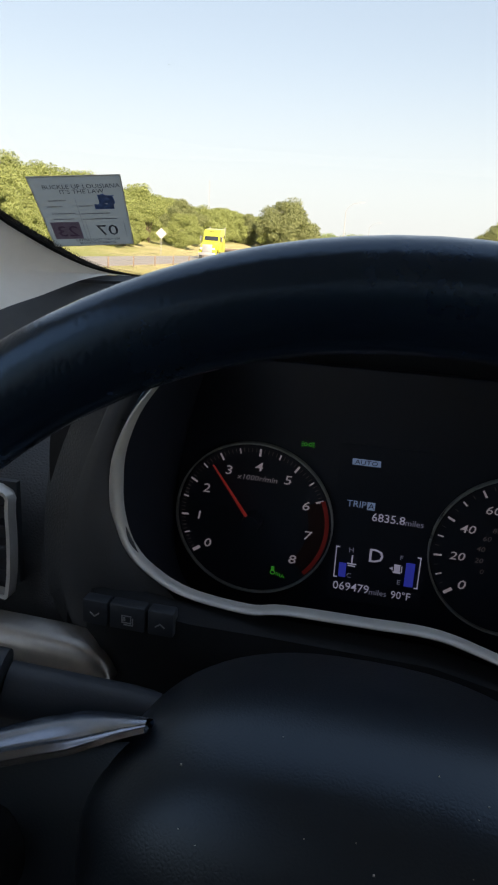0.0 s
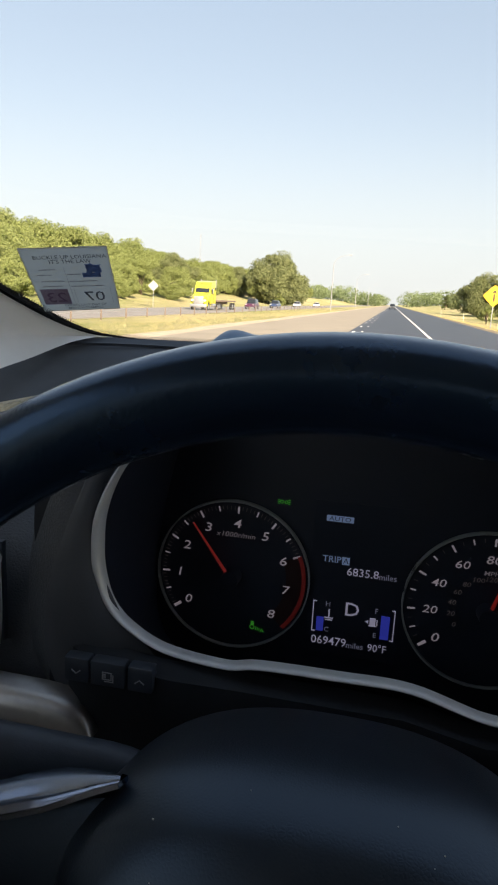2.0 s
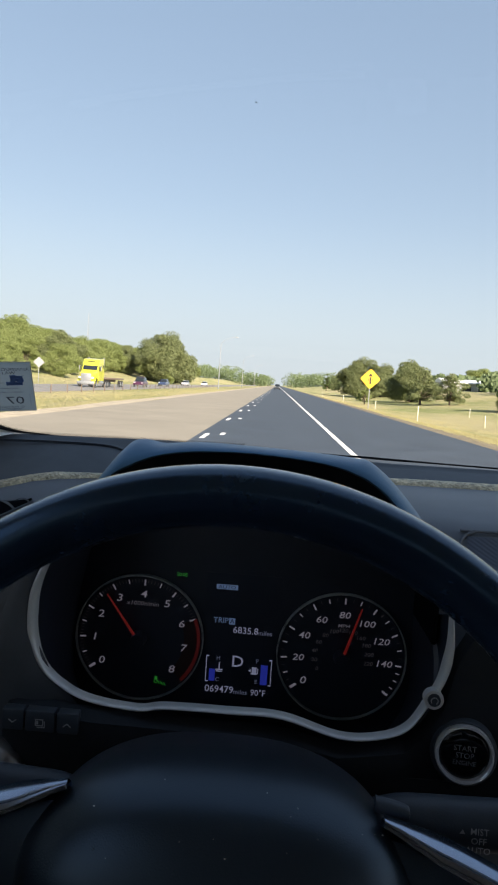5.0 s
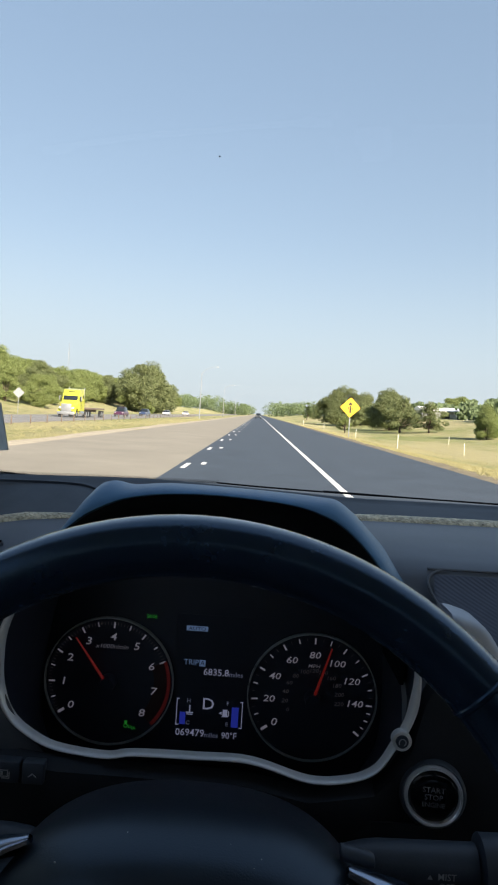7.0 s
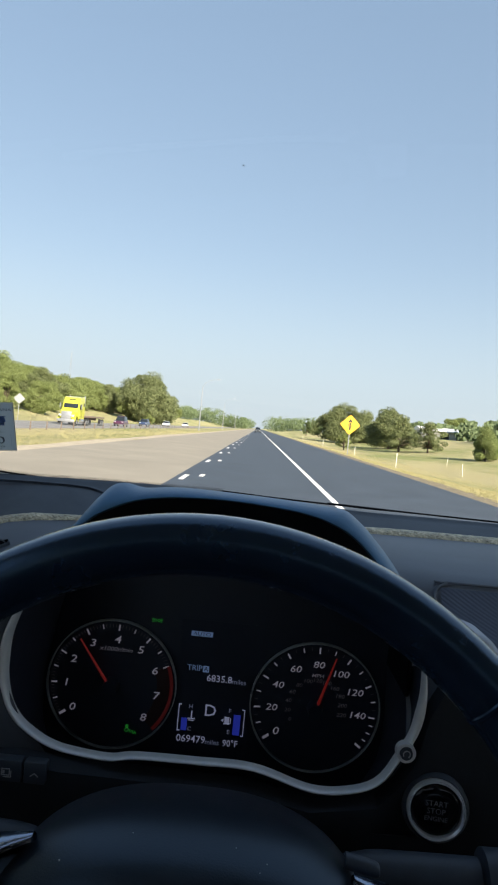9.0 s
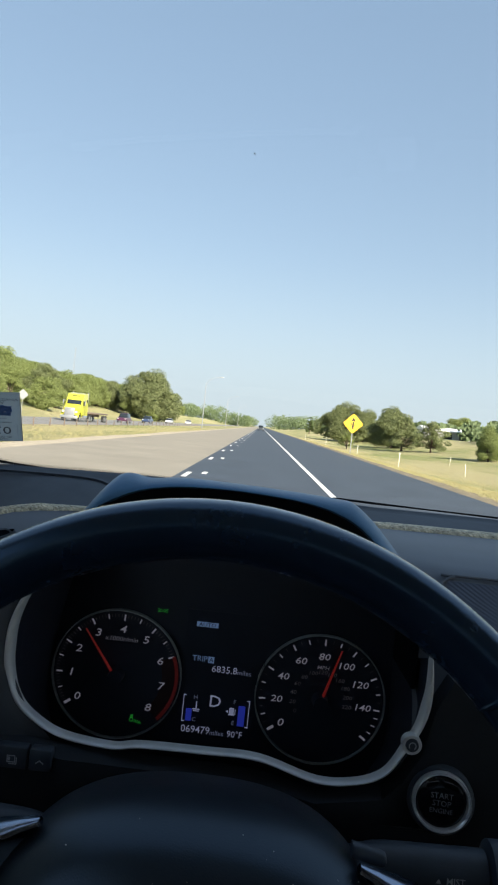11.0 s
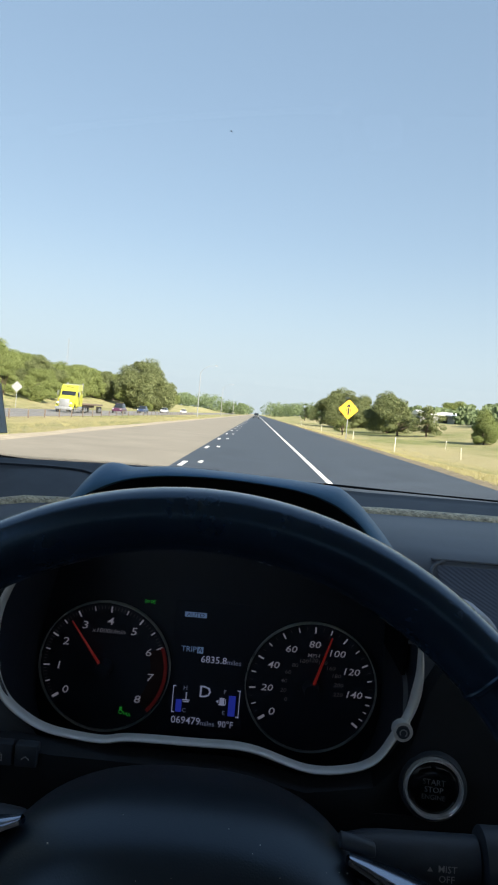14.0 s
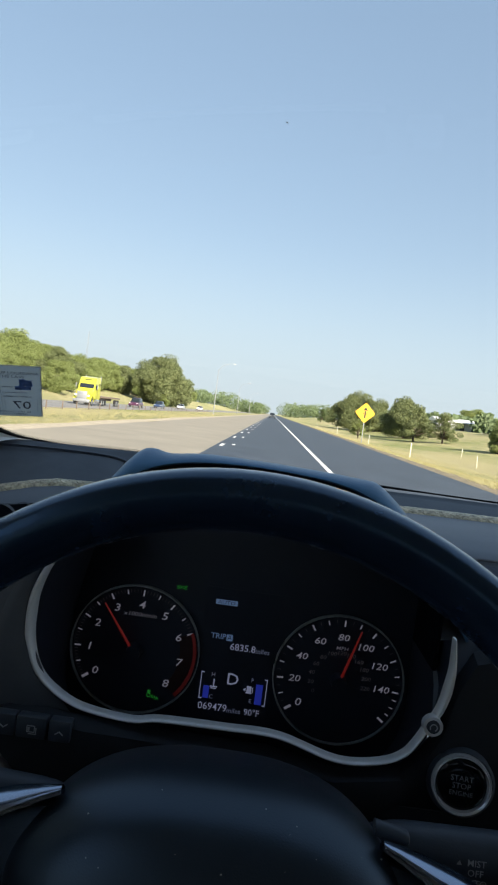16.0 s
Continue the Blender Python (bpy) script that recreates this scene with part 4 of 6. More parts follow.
for s in (-1, 1):
    bm = bmesh.new()
    rows = []
    for k in range(9):
        u, v, w = spoke_line(k / 8)
        rows.append([on_spoke(s * u, v - 0.010, w - 0.03), on_spoke(s * u, v - 0.0095, w - 0.004), on_spoke(s * u, v - 0.016, w - 0.001), on_spoke(s * u, -0.06 + 0.01 * k / 8, w - 0.001), on_spoke(s * u, -0.07 + 0.01 * k / 8, w - 0.006), on_spoke(s * u, -0.07 + 0.01 * k / 8, w - 0.02)])
    loft(bm, rows, True, True)
    spoke = part("spoke", bm, M_PAD, wheel)
    bm = bmesh.new()
    rows = []
    line = []
    for k in range(11):
        u, v, w = spoke_line(k / 10)
        hgt = (0.0036 + 0.0044 * math.sin(math.pi * min(1.0, 0.15 + 0.85 * k / 10))) * min(1.0, 0.30 + k / 4)
        arc = [(-hgt * (1 - math.sin(p)), 0.003 - 1.9 * hgt * (1 - math.cos(p))) for p in np.linspace(math.pi / 2, 0, 7)]
        rows.append([on_spoke(s * u, v - 0.014, w - 0.014)] + [on_spoke(s * u, v + dv, w + dw) for dv, dw in arc] + [on_spoke(s * u, v - hgt - 0.001, w - 0.006)])
        line.append(on_spoke(s * u, v - hgt - 0.0012, w + 0.0025))
    loft(bm, rows, True, True)
    part("spoke_garnish", bm, M_DARKCHROME, spoke, "dark chrome spoke garnish")
    bm = bmesh.new()
    sweep(bm, line, [(-0.0011, -0.003), (-0.0009, 0.0008), (0.0009, 0.0008), (0.0011, -0.003)], normal=WN)
    part("chrome_line", bm, M_CHROME, spoke, "thin chrome edge line")
    # round switch pad on the spoke
    bm = bmesh.new()
    c = on_wheel(s * 0.128, -0.023, -0.050)
    q4 = WN.to_track_quat("Z", "Y").to_matrix().to_4x4()
    rings = [[c + q4 @ Vector((r * math.cos(a), r * math.sin(a), h)) for a in np.linspace(0, 2 * math.pi, 32, endpoint=False)] for r, h in ((0.0195, -0.012), (0.0190, 0.002), (0.0175, 0.0035), (0.010, 0.003), (0.0095, 0.0042), (0.001, 0.0045))]
    loft(bm, rings, True, True)
    sp = part("switch_pad", bm, M_PIANO, spoke, "round gloss black audio switch")
    if s < 0:
        tm = Matrix.Translation(c + WN * 0.0054) @ Matrix.Rotation(radians(90) - WT, 4, "X")
        writing("switch_text", "MODE", 0.0042, tm, M_PRINT, sp)
    # rounded back cover that shows between the pad and the garnish
    if s < 0:
        continue
    bm = bmesh.new()
    rings = []
    for q, r in ((0.0, 0.0038), (0.6, 0.0039), (0.9, 0.0037), (1.0, 0.0031), (1.02, 0.0025), (0.99, 0.0010)):
        p = on_wheel(0.072 + 0.0155 * q, 0.0280 - 0.0025 * q, -0.081 + 0.002 * q)
        rings.append([p + WU * (r * math.sin(b)) + WN * (r * math.cos(b)) for b in np.linspace(0, 2 * math.pi, 16, endpoint=False)])
    loft(bm, rings, True, True)
    part("spoke_cover", bm, M_BLACK, spoke, "worn dark rounded cover end")
bm = bmesh.new()
cyl(bm, on_wheel(0, -0.02, -0.10), on_wheel(0, -0.03, -0.165), 0.042, 0.046, 32)
part("column_cover", bm, M_BLACK, wheel)

# column stalks
def stalk(name, a, b, r, label):
    t = thing(name, label, "stalk", at=a)
    a, b = Vector(a), Vector(b)
    d = (b - a).normalized()
    q = d.to_track_quat("Z", "Y").to_matrix().to_4x4()
    L = (b - a).length
    bm = bmesh.new()
    rings = [[a + q @ Vector((rr * math.cos(w), rr * 1.25 * math.sin(w), h)) for w in np.linspace(0, 2 * math.pi, 24, endpoint=False)] for rr, h in ((r * 0.75, -0.03), (r * 0.75, 0.0), (r * 0.95, 0.012), (r, 0.02), (r, L * 0.52))]
    loft(bm, rings, True, True)
    arm = part("arm", bm, M_BLACK, t)
    for k, (h0, h1) in enumerate(((0.53, 0.69), (0.70, 0.84), (0.85, 1.0))):
        bm = bmesh.new()
        rings = [[a + q @ Vector((rr * math.cos(w), rr * 1.25 * math.sin(w), h)) for w in np.linspace(0, 2 * math.pi, 24, endpoint=False)] for rr, h in ((r * 0.98, h0 * L), (r * 1.36, h0 * L + 0.001), (r * 1.36, h1 * L - 0.001), (r * 0.98, h1 * L))]
        loft(bm, rings, True, True)
        part("twist_ring", bm, M_BLACK, t)
    return t


lamp_stalk = stalk("light_stalk", (-0.075, -0.135, 1.175), (-0.205, -0.165, 1.200), 0.0098, "black light stalk with white printed symbols")
wiper_stalk = stalk("wiper_stalk", (0.085, -0.125, 1.172), (0.225, -0.125, 1.176), 0.0115, "black wiper stalk with grey printed words")
for x, s in ((-0.1265, 1), (-0.1205, -1)):
    bm = bmesh.new()
    y0 = -0.1600 + 0.23 * (x + 0.11)
    pts = [(-0.0024, 0), (0, 0.0022), (0, 0.001), (0.0022, 0.001), (0.0022, -0.001), (0, -0.001), (0, -0.0022)]
    inner = [(-0.0016, 0), (-0.0004, 0.0011), (-0.0004, 0.0004), (0.0016, 0.0004), (0.0016, -0.0004), (-0.0004, -0.0004), (-0.0004, -0.0011)]
    A = [bm.verts.new((x + s * -1 * p * -1, y0, 1.183 + z)) for p, z in pts]
    B = [bm.verts.new((x + s * -1 * p * -1, y0, 1.183 + z)) for p, z in inner]
    for i in range(7):
        bm.faces.new((A[i], A[(i + 1) % 7], B[(i + 1) % 7], B[i]))
    part("arrow_symbol", bm, M_PRINT, lamp_stalk, "printed indicator arrow", smooth=False)
writing("ring_text", "ON", 0.0052, facing(-0.1420, -0.1690, 1.2015, -30), M_PRINT, lamp_stalk)
writing("ring_text", "AUTO", 0.0042, facing(-0.1555, -0.1755, 1.1860), M_PRINT, lamp_stalk)
for z, s in ((1.1965, 1), (1.1915, 1)):
    bm = bmesh.new()
    bm.faces.new([bm.verts.new((-0.1425 + dx, -0.1705 + 0.15 * (dz > 0) * 0.003, z + dz * s)) for dx, dz in ((-0.0017, -0.0014), (0.0017, -0.0014), (0, 0.0016))])
    part("pointer_mark", bm, M_PRINT, lamp_stalk, smooth=False)
bm = bmesh.new()
ring_mesh(bm, Vector((-0.1520, -0.1745, 1.1985)), 0.0013, 0.0019, 0.0002, 14, radians(-90), radians(90))
box(bm, (-0.1520, -0.1746, 1.1985), (0.0005, 0.0002, 0.0036))
for k in range(3):
    box(bm, (-0.1545, -0.1750, 1.1973 + 0.0012 * k), (0.0028, 0.0002, 0.0005))
part("headlamp_symbol", bm, M_PRINT, lamp_stalk, smooth=False)
bm = bmesh.new()
ring_mesh(bm, Vector((-0.157, -0.1735, 1.1940)), 0.0016, 0.0023, 0.0003, 16, radians(-90), radians(90))
for k in range(3):
    box(bm, (-0.1612, -0.1737, 1.1925 + 0.0015 * k), (0.0035, 0.0003, 0.0005))
part("lamp_symbol", bm, M_PRINT, lamp_stalk, "printed headlamp symbol", smooth=False)
for s, dz in (("MIST", 0.0045), ("OFF", -0.0008), ("AUTO", -0.006)):
    writing("stalk_text", s, 0.0048, facing(0.139, -0.1385, 1.1735 + dz, -8), M_PRINT, wiper_stalk)
bm = bmesh.new()
bm.faces.new([bm.verts.new(p) for p in ((0.1285, -0.1385, 1.1765), (0.1315, -0.1385, 1.1765), (0.1300, -0.1385, 1.1790))])
part("stalk_arrow", bm, M_PRINT, wiper_stalk, smooth=False)
bm = bmesh.new()
ring_mesh(bm, Vector((0.1545, -0.1387, 1.1665)), 0.0040, 0.0046, 0.0003, 12, radians(40), radians(140))
ring_mesh(bm, Vector((0.1545, -0.1387, 1.1655)), 0.0015, 0.0020, 0.0003, 12, radians(40), radians(140))
part("wiper_symbol", bm, M_PRINT, wiper_stalk, "printed wiper symbol", smooth=False)

# ---------------------------------------------------------------- paper sticker on the glass
sticker = thing("inspection_sticker", "sun-faded paper inspection sticker stuck inside the windscreen", "sticker", at=(-0.25, 0.14, 1.36))
ST = {"tl": (-0.2740, 1.4080), "tr": (-0.2085, 1.4135), "br": (-0.2250, 1.3660), "bl": (-0.2890, 1.3600)}


def on_sticker(u, v, off):
    x = (ST["bl"][0] * (1 - u) + ST["br"][0] * u) * (1 - v) + (ST["tl"][0] * (1 - u) + ST["tr"][0] * u) * v
    z = (ST["bl"][1] * (1 - u) + ST["br"][1] * u) * (1 - v) + (ST["tl"][1] * (1 - u) + ST["tr"][1] * u) * v
    return glass_point(x, z, off)


def paste(me):
    """Bends flat artwork, one unit square, on to the sticker."""
    for vt in me.vertices:
        vt.co = on_sticker(vt.co.x, vt.co.y, 0.0022 + vt.co.z)
    return me


M_PAPER = bpy.data.materials.new("translucent paper")
M_PAPER.use_nodes = True
nt = M_PAPER.node_tree
tr = nt.nodes.new("ShaderNodeBsdfTranslucent")
tr.inputs[0].default_value = (0.40, 0.42, 0.40, 1)
nt.nodes["Principled BSDF"].inputs["Base Color"].default_value = (0.52, 0.53, 0.51, 1)
nt.nodes["Principled BSDF"].inputs["Roughness"].default_value = 0.6
mx = nt.nodes.new("ShaderNodeMixShader")
mx.inputs[0].default_value = 0.55
nt.links.new(nt.nodes["Principled BSDF"].outputs[0], mx.inputs[1])
nt.links.new(tr.outputs[0], mx.inputs[2])
nt.links.new(mx.outputs[0], nt.nodes["Material Output"].inputs[0])
M_INK = material("dark ink", (0.11, 0.115, 0.13), 0.7, var=0.2, scale=300)
M_FADED = material("faded ink", (0.33, 0.34, 0.36), 0.7, var=0.2, scale=300)
M_BLUEINK = material("blue ink", (0.10, 0.18, 0.42), 0.7, var=0.3, scale=300)
M_PINKINK = material("violet ink", (0.30, 0.22, 0.30), 0.7, var=0.15, scale=300)
M_VIOLET = material("violet figures", (0.16, 0.09, 0.17), 0.7, var=0.15, scale=300)


def art(name, bm, mat, label=""):
    me = bpy.data.meshes.new(name)
    bm.to_mesh(me)
    bm.free()
    me.materials.append(mat)
    paste(me)
    ob = new(name, me)
    ob.parent = sticker
    ob.matrix_parent_inverse = Matrix.Translation(-sticker.location)
    if label:
        ob["label"] = label
    return ob


def panel(u0, v0, u1, v1, h, n=4):
    bm = bmesh.new()
    rows = [[bm.verts.new((u0 + (u1 - u0) * i / n, v0 + (v1 - v0) * j / n, h)) for i in range(n + 1)] for j in range(n + 1)]
    for j in range(n):
        for i in range(n):
            bm.faces.new((rows[j][i], rows[j][i + 1], rows[j + 1][i + 1], rows[j + 1][i]))
    return bm


def sticker_text(name, text, size, u, v, mat, width=1.0, mirror=False):
    ob = writing(name, text, size, Matrix(), mat)
    me = ob.data
    for vt in me.vertices:
        x = vt.co.x * width * (-1 if mirror else 1)
        vt.co = (u + x, v + vt.co.y * 0.9, 0.0006)
    paste(me)
    ob.parent = sticker
    ob.matrix_parent_inverse = Matrix.Translation(-sticker.location)


sheet = art("paper", panel(0, 0, 1, 1, 0.0, 8), M_PAPER, "greyish translucent paper")
for u0, v0, u1, v1 in ((0, 0, 1, 0.012), (0, 0.988, 1, 1), (0, 0, 0.012, 1), (0.988, 0, 1, 1)):
    art("paper_edge", panel(u0, v0, u1, v1, 0.0004), M_DUST, "pale cut edge")
sticker_text("sticker_text", "BUCKLE UP LOUISIANA", 0.085, 0.55, 0.865, M_INK, 0.95)
sticker_text("sticker_text", "IT'S THE LAW", 0.085, 0.54, 0.80, M_INK, 0.95)
bm = panel(0.70, 0.62, 0.88, 0.75, 0.0006, 5)
for vt in bm.verts:
    vt.co.x += 0.035 * noise.noise(Vector((vt.co.y * 30, vt.co.x * 10, 1)))
    vt.co.y += 0.030 * noise.noise(Vector((vt.co.x * 30, vt.co.y * 10, 4)))
art("state_shape", bm, M_BLUEINK, "blue printed map shape")
art("map_band", panel(0.64, 0.555, 0.86, 0.625, 0.0006, 4), M_BLUEINK)
art("month_box", panel(0.06, 0.12, 0.40, 0.38, 0.0004, 4), M_PINKINK, "violet printed square")
sticker_text("year_figure", "23", 0.25, 0.235, 0.235, M_VIOLET, 1.05, True)
sticker_text("sticker_text", "EXPIRES LAST DAY OF", 0.058, 0.57, 0.098, M_INK, 0.95)
sticker_text("sticker_text", "MONTH STAMPED", 0.058, 0.56, 0.048, M_INK, 0.95)
sticker_text("month_figure", "07", 0.25, 0.72, 0.235, M_INK, 1.05, True)
for k, (u0, u1, v) in enumerate(((0.10, 0.28, 0.60), (0.12, 0.40, 0.50), (0.46, 0.62, 0.60), (0.46, 0.80, 0.49), (0.12, 0.36, 0.42), (0.46, 0.86, 0.41), (0.14, 0.34, 0.68))):
    art("illegible_line", panel(u0, v, u1, v + (0.025 if v < 0.1 else 0.014), 0.0006, 3), M_INK if v < 0.1 else M_FADED)
for u0, v0, u1, v1 in ((0.44, 0.12, 0.446, 0.72), (0.48, 0.12, 0.486, 0.38), (0.93, 0.12, 0.936, 0.38)):
    art("rule_line", panel(u0, v0, u1, v1, 0.0006, 2), M_FADED)

# dried splashes and specks on the outside of the glass
specks = bmesh.new()
rs = random.Random(4)
for i in range(44):
    x, z = rs.uniform(-0.3, 0.5), rs.uniform(1.36, 1.62)
    c = glass_point(x, z, -0.002)
    r = rs.choice((0.00015, 0.0002, 0.00025, 0.0006))
    n = rs.randint(5, 8)
    specks.faces.new([specks.verts.new(c + Vector((r * rs.uniform(0.5, 1.3) * math.cos(6.283 * k / n), r * rs.uniform(0.4, 1.0) * math.sin(6.283 * k / n) * -0.84, r * rs.uniform(0.4, 1.0) * math.sin(6.283 * k / n) * 0.54))) for k in range(n)])
tagged(part("dirt_specks", specks, M_BUG, windscreen, "dried grey specks on the glass", smooth=False), kind="stuff")
# wiper blade lying at the foot of the glass
wiper = thing("windscreen_wiper", "black wiper blade parked at the foot of the glass", "wiper", at=(0.3, 0.33, 1.32))
wl = smooth_line([(x, glass_y(x, z) + 0.012, z - 0.003) for x, z in ((0.11, 1.329), (0.16, 1.327), (0.24, 1.325), (0.40, 1.322), (0.75, 1.320))], 5)
bm = bmesh.new()
sweep(bm, wl, [(-0.0016, -0.001), (0.0016, -0.001), (0.0008, 0.0008), (-0.0008, 0.0008)], normal=(0, 0.54, 0.84), widths=[(0.3 + 0.9 * math.sin(math.pi * min(1, i / 9))) for i in range(len(wl))])
part("blade", bm, M_RUBBER, wiper)

# ---------------------------------------------------------------- outdoors: ground, roads
def smoothstep(a, b, x):
    t = min(1.0, max(0.0, (x - a) / (b - a)))
    return t * t * (3 - 2 * t)


def ground_z(x, y):
    """Height of the land beside the level road."""
    z = -0.03
    if x < -7.3:
        z -= 0.66 * smoothstep(-7.3, -19.5, x)
        z += 3.9 * smoothstep(-33, -64, x) + 5.0 * smoothstep(-60, -200, x)
        z += 0.5 * noise.noise(Vector((x * 0.02, y * 0.02, 0))) * smoothstep(-33, -48, x)
    if x > 6.3:
        z -= 0.95 * smoothstep(6.3, 14, x) * (1 - 0.8 * smoothstep(90, 210, y)) * smoothstep(8, 40, y)
        z += 3.8 * smoothstep(17, 58, x) * (0.35 + 0.65 * smoothstep(10, 120, y)) + 3.0 * smoothstep(60, 200, x)
        z += 0.5 * noise.noise(Vector((x * 0.025, y * 0.02, 3))) * smoothstep(14, 30, x)
    return z


def ground_material(name, dry, green, bare):
    m = bpy.data.materials.new(name)
    m.use_nodes = True
    nt = m.node_tree
    b = nt.nodes["Principled BSDF"]
    b.inputs["Roughness"].default_value = 0.95
    b.inputs["Specular IOR Level"].default_value = 0.15
    tc = nt.nodes.new("ShaderNodeTexCoord")
    def nz(scale, detail, stretch=None):
        n = nt.nodes.new("ShaderNodeTexNoise")
        n.inputs["Scale"].default_value = scale
        n.inputs["Detail"].default_value = detail
        n.inputs["Roughness"].default_value = 0.7
        if stretch:
            mp = nt.nodes.new("ShaderNodeMapping")
            mp.inputs["Scale"].default_value = stretch
            nt.links.new(tc.outputs["Object"], mp.inputs["Vector"])
            nt.links.new(mp.outputs[0], n.inputs["Vector"])
        else:
            nt.links.new(tc.outputs["Object"], n.inputs["Vector"])
        return n
    n1, n2, n3 = nz(0.06, 4, (1, 0.4, 1)), nz(0.9, 6), nz(7.0, 5)
    def mix(fac, a, c, lo, hi):
        r = nt.nodes.new("ShaderNodeMapRange")
        r.inputs["From Min"].default_value, r.inputs["From Max"].default_value = lo, hi
        nt.links.new(fac, r.inputs["Value"])
        x = nt.nodes.new("ShaderNodeMix")
        x.data_type = "RGBA"
        nt.links.new(r.outputs[0], x.inputs["Factor"])
        for sock, val in ((x.inputs["A"], a), (x.inputs["B"], c)):
            if isinstance(val, tuple):
                sock.default_value = (*val, 1)
            else:
                nt.links.new(val, sock)
        return x.outputs["Result"]
    c = mix(n1.outputs["Fac"], dry, green, 0.42, 0.60)
    c = mix(n2.outputs["Fac"], c, bare, 0.52, 0.74)
    c = mix(n3.outputs["Fac"], c, tuple(v * 0.55 for v in dry), 0.55, 0.80)
    nt.links.new(c, b.inputs["Base Color"])
    bp = nt.nodes.new("ShaderNodeBump")
    bp.inputs["Strength"].default_value, bp.inputs["Distance"].default_value = 0.9, 0.25
    nt.links.new(n3.outputs["Fac"], bp.inputs["Height"])
    nt.links.new(bp.outputs[0], b.inputs["Normal"])
    return m


M_GROUND = ground_material("dry roadside grass", (0.42, 0.37, 0.195), (0.23, 0.255, 0.09), (0.47, 0.42, 0.28))
M_ASPHALT = material("fresh dark asphalt", (0.041, 0.054, 0.072), 0.75, var=0.22, scale=0.8, bump=0.5, bump_scale=60)
M_CONCRETE = material("pale worn concrete", (0.255, 0.226, 0.178), 0.85, var=0.14, scale=0.35, bump=0.3, bump_scale=40)
M_OLDROAD = material("old grey road", (0.21, 0.20, 0.19), 0.85, var=0.14, scale=0.3, bump=0.3, bump_scale=40)
M_LINE = material("white road paint", (0.66, 0.655, 0.63), 0.7, var=0.1, scale=6)
M_SAND = material("pale sandy soil", (0.40, 0.34, 0.25), 0.95, var=0.25, scale=2, bump=0.7, bump_scale=12)
M_GRAVEL = material("brown verge gravel", (0.178, 0.147, 0.093), 0.95, var=0.35, scale=3, bump=0.8, bump_scale=12)

# land as one sheet out to the horizon
xs = sorted({-7.3, 6.3} | {round(float(v), 2) for v in np.concatenate([np.linspace(-60, -7.3, 28), np.linspace(6.3, 60, 28), -60 - 12 * (1.28 ** np.arange(1, 21)), 60 + 12 * (1.28 ** np.arange(1, 21))])})
ys = [round(float(v), 2) for v in np.concatenate([np.linspace(-60, 200, 53), 200 + 8 * (1.22 ** np.arange(1, 31))])]
verts = [(x, y, ground_z(x, y)) for y in ys for x in xs]
nx = len(xs)
faces = [(j * nx + i, j * nx + i + 1, (j + 1) * nx + i + 1, (j + 1) * nx + i) for j in range(len(ys) - 1) for i in range(nx - 1)]
me = bpy.data.meshes.new("ground")
me.from_pydata(verts, [], faces)
me.materials.append(M_GROUND)
for p in me.polygons:
    p.use_smooth = True
tagged(new("ground", me), "dry golden roadside grassland with low rises", "ground", kind="structure")


def slab(name, x0, x1, z, mat, label, category, y0=-40.0, y1=1500.0, wob=0.0, n=60):
    bm = bmesh.new()
    rows = []
    for i in range(n + 1):
        y = y0 + (y1 - y0) * (i / n) ** 2
        a = x0 + wob * noise.noise(Vector((0.3, y * 0.15, 1.7)))
        b = x1 + wob * noise.noise(Vector((5.3, y * 0.15, 2.9)))
        rows.append([Vector((a, y, z - 0.4)), Vector((a, y, z)), Vector((b, y, z)), Vector((b, y, z - 0.4))])
    loft(bm, rows, closed=False)
    return single(name, bm, mat, label, category, kind="structure", smooth=False)


slab("road", -1.95, 6.3, 0.0, M_ASPHALT, "freshly laid dark asphalt carriageway", "road")
slab("pavement_old_lane", -7.4, -1.95, -0.012, M_CONCRETE, "pale worn concrete lane beside the new asphalt", "road")
slab("verge", 6.25, 7.1, -0.016, M_GRAVEL, "brown gravel verge along the asphalt", "verge", wob=0.25, n=160)
slab("verge_median", -8.3, -7.35, -0.02, M_SAND, "pale sandy fringe between the concrete lane and the grass", "verge", wob=0.5, n=160)
slab("road_far_side", -31.8, -21.3, -0.62, M_OLDROAD, "old grey carriageway for oncoming traffic", "road")
slab("edge_line", 1.72, 1.86, 0.004, M_LINE, "solid white edge line painted on asphalt", "road marking")
dashes = thing("lane_markers", "white temporary lane markers in pairs on asphalt", "road marking", kind="structure", at=(-1.6, 16, 0))
bm = bmesh.new()
for y in range(0, 22):
    y0 = 16.4 + 8.3 * y
    box(bm, (-1.74, y0, 0.004), (0.12, 1.5, 0.006))
    box(bm, (-1.36, y0 + 1.0, 0.004), (0.12, 0.7, 0.006))
tagged(part("dashes", bm, M_LINE, dashes, smooth=False), kind="stuff")

# ---------------------------------------------------------------- trees
M_BARK = material("grey brown bark", (0.10, 0.075, 0.05), 0.95, var=0.3, scale=4, bump=0.8, bump_scale=14)


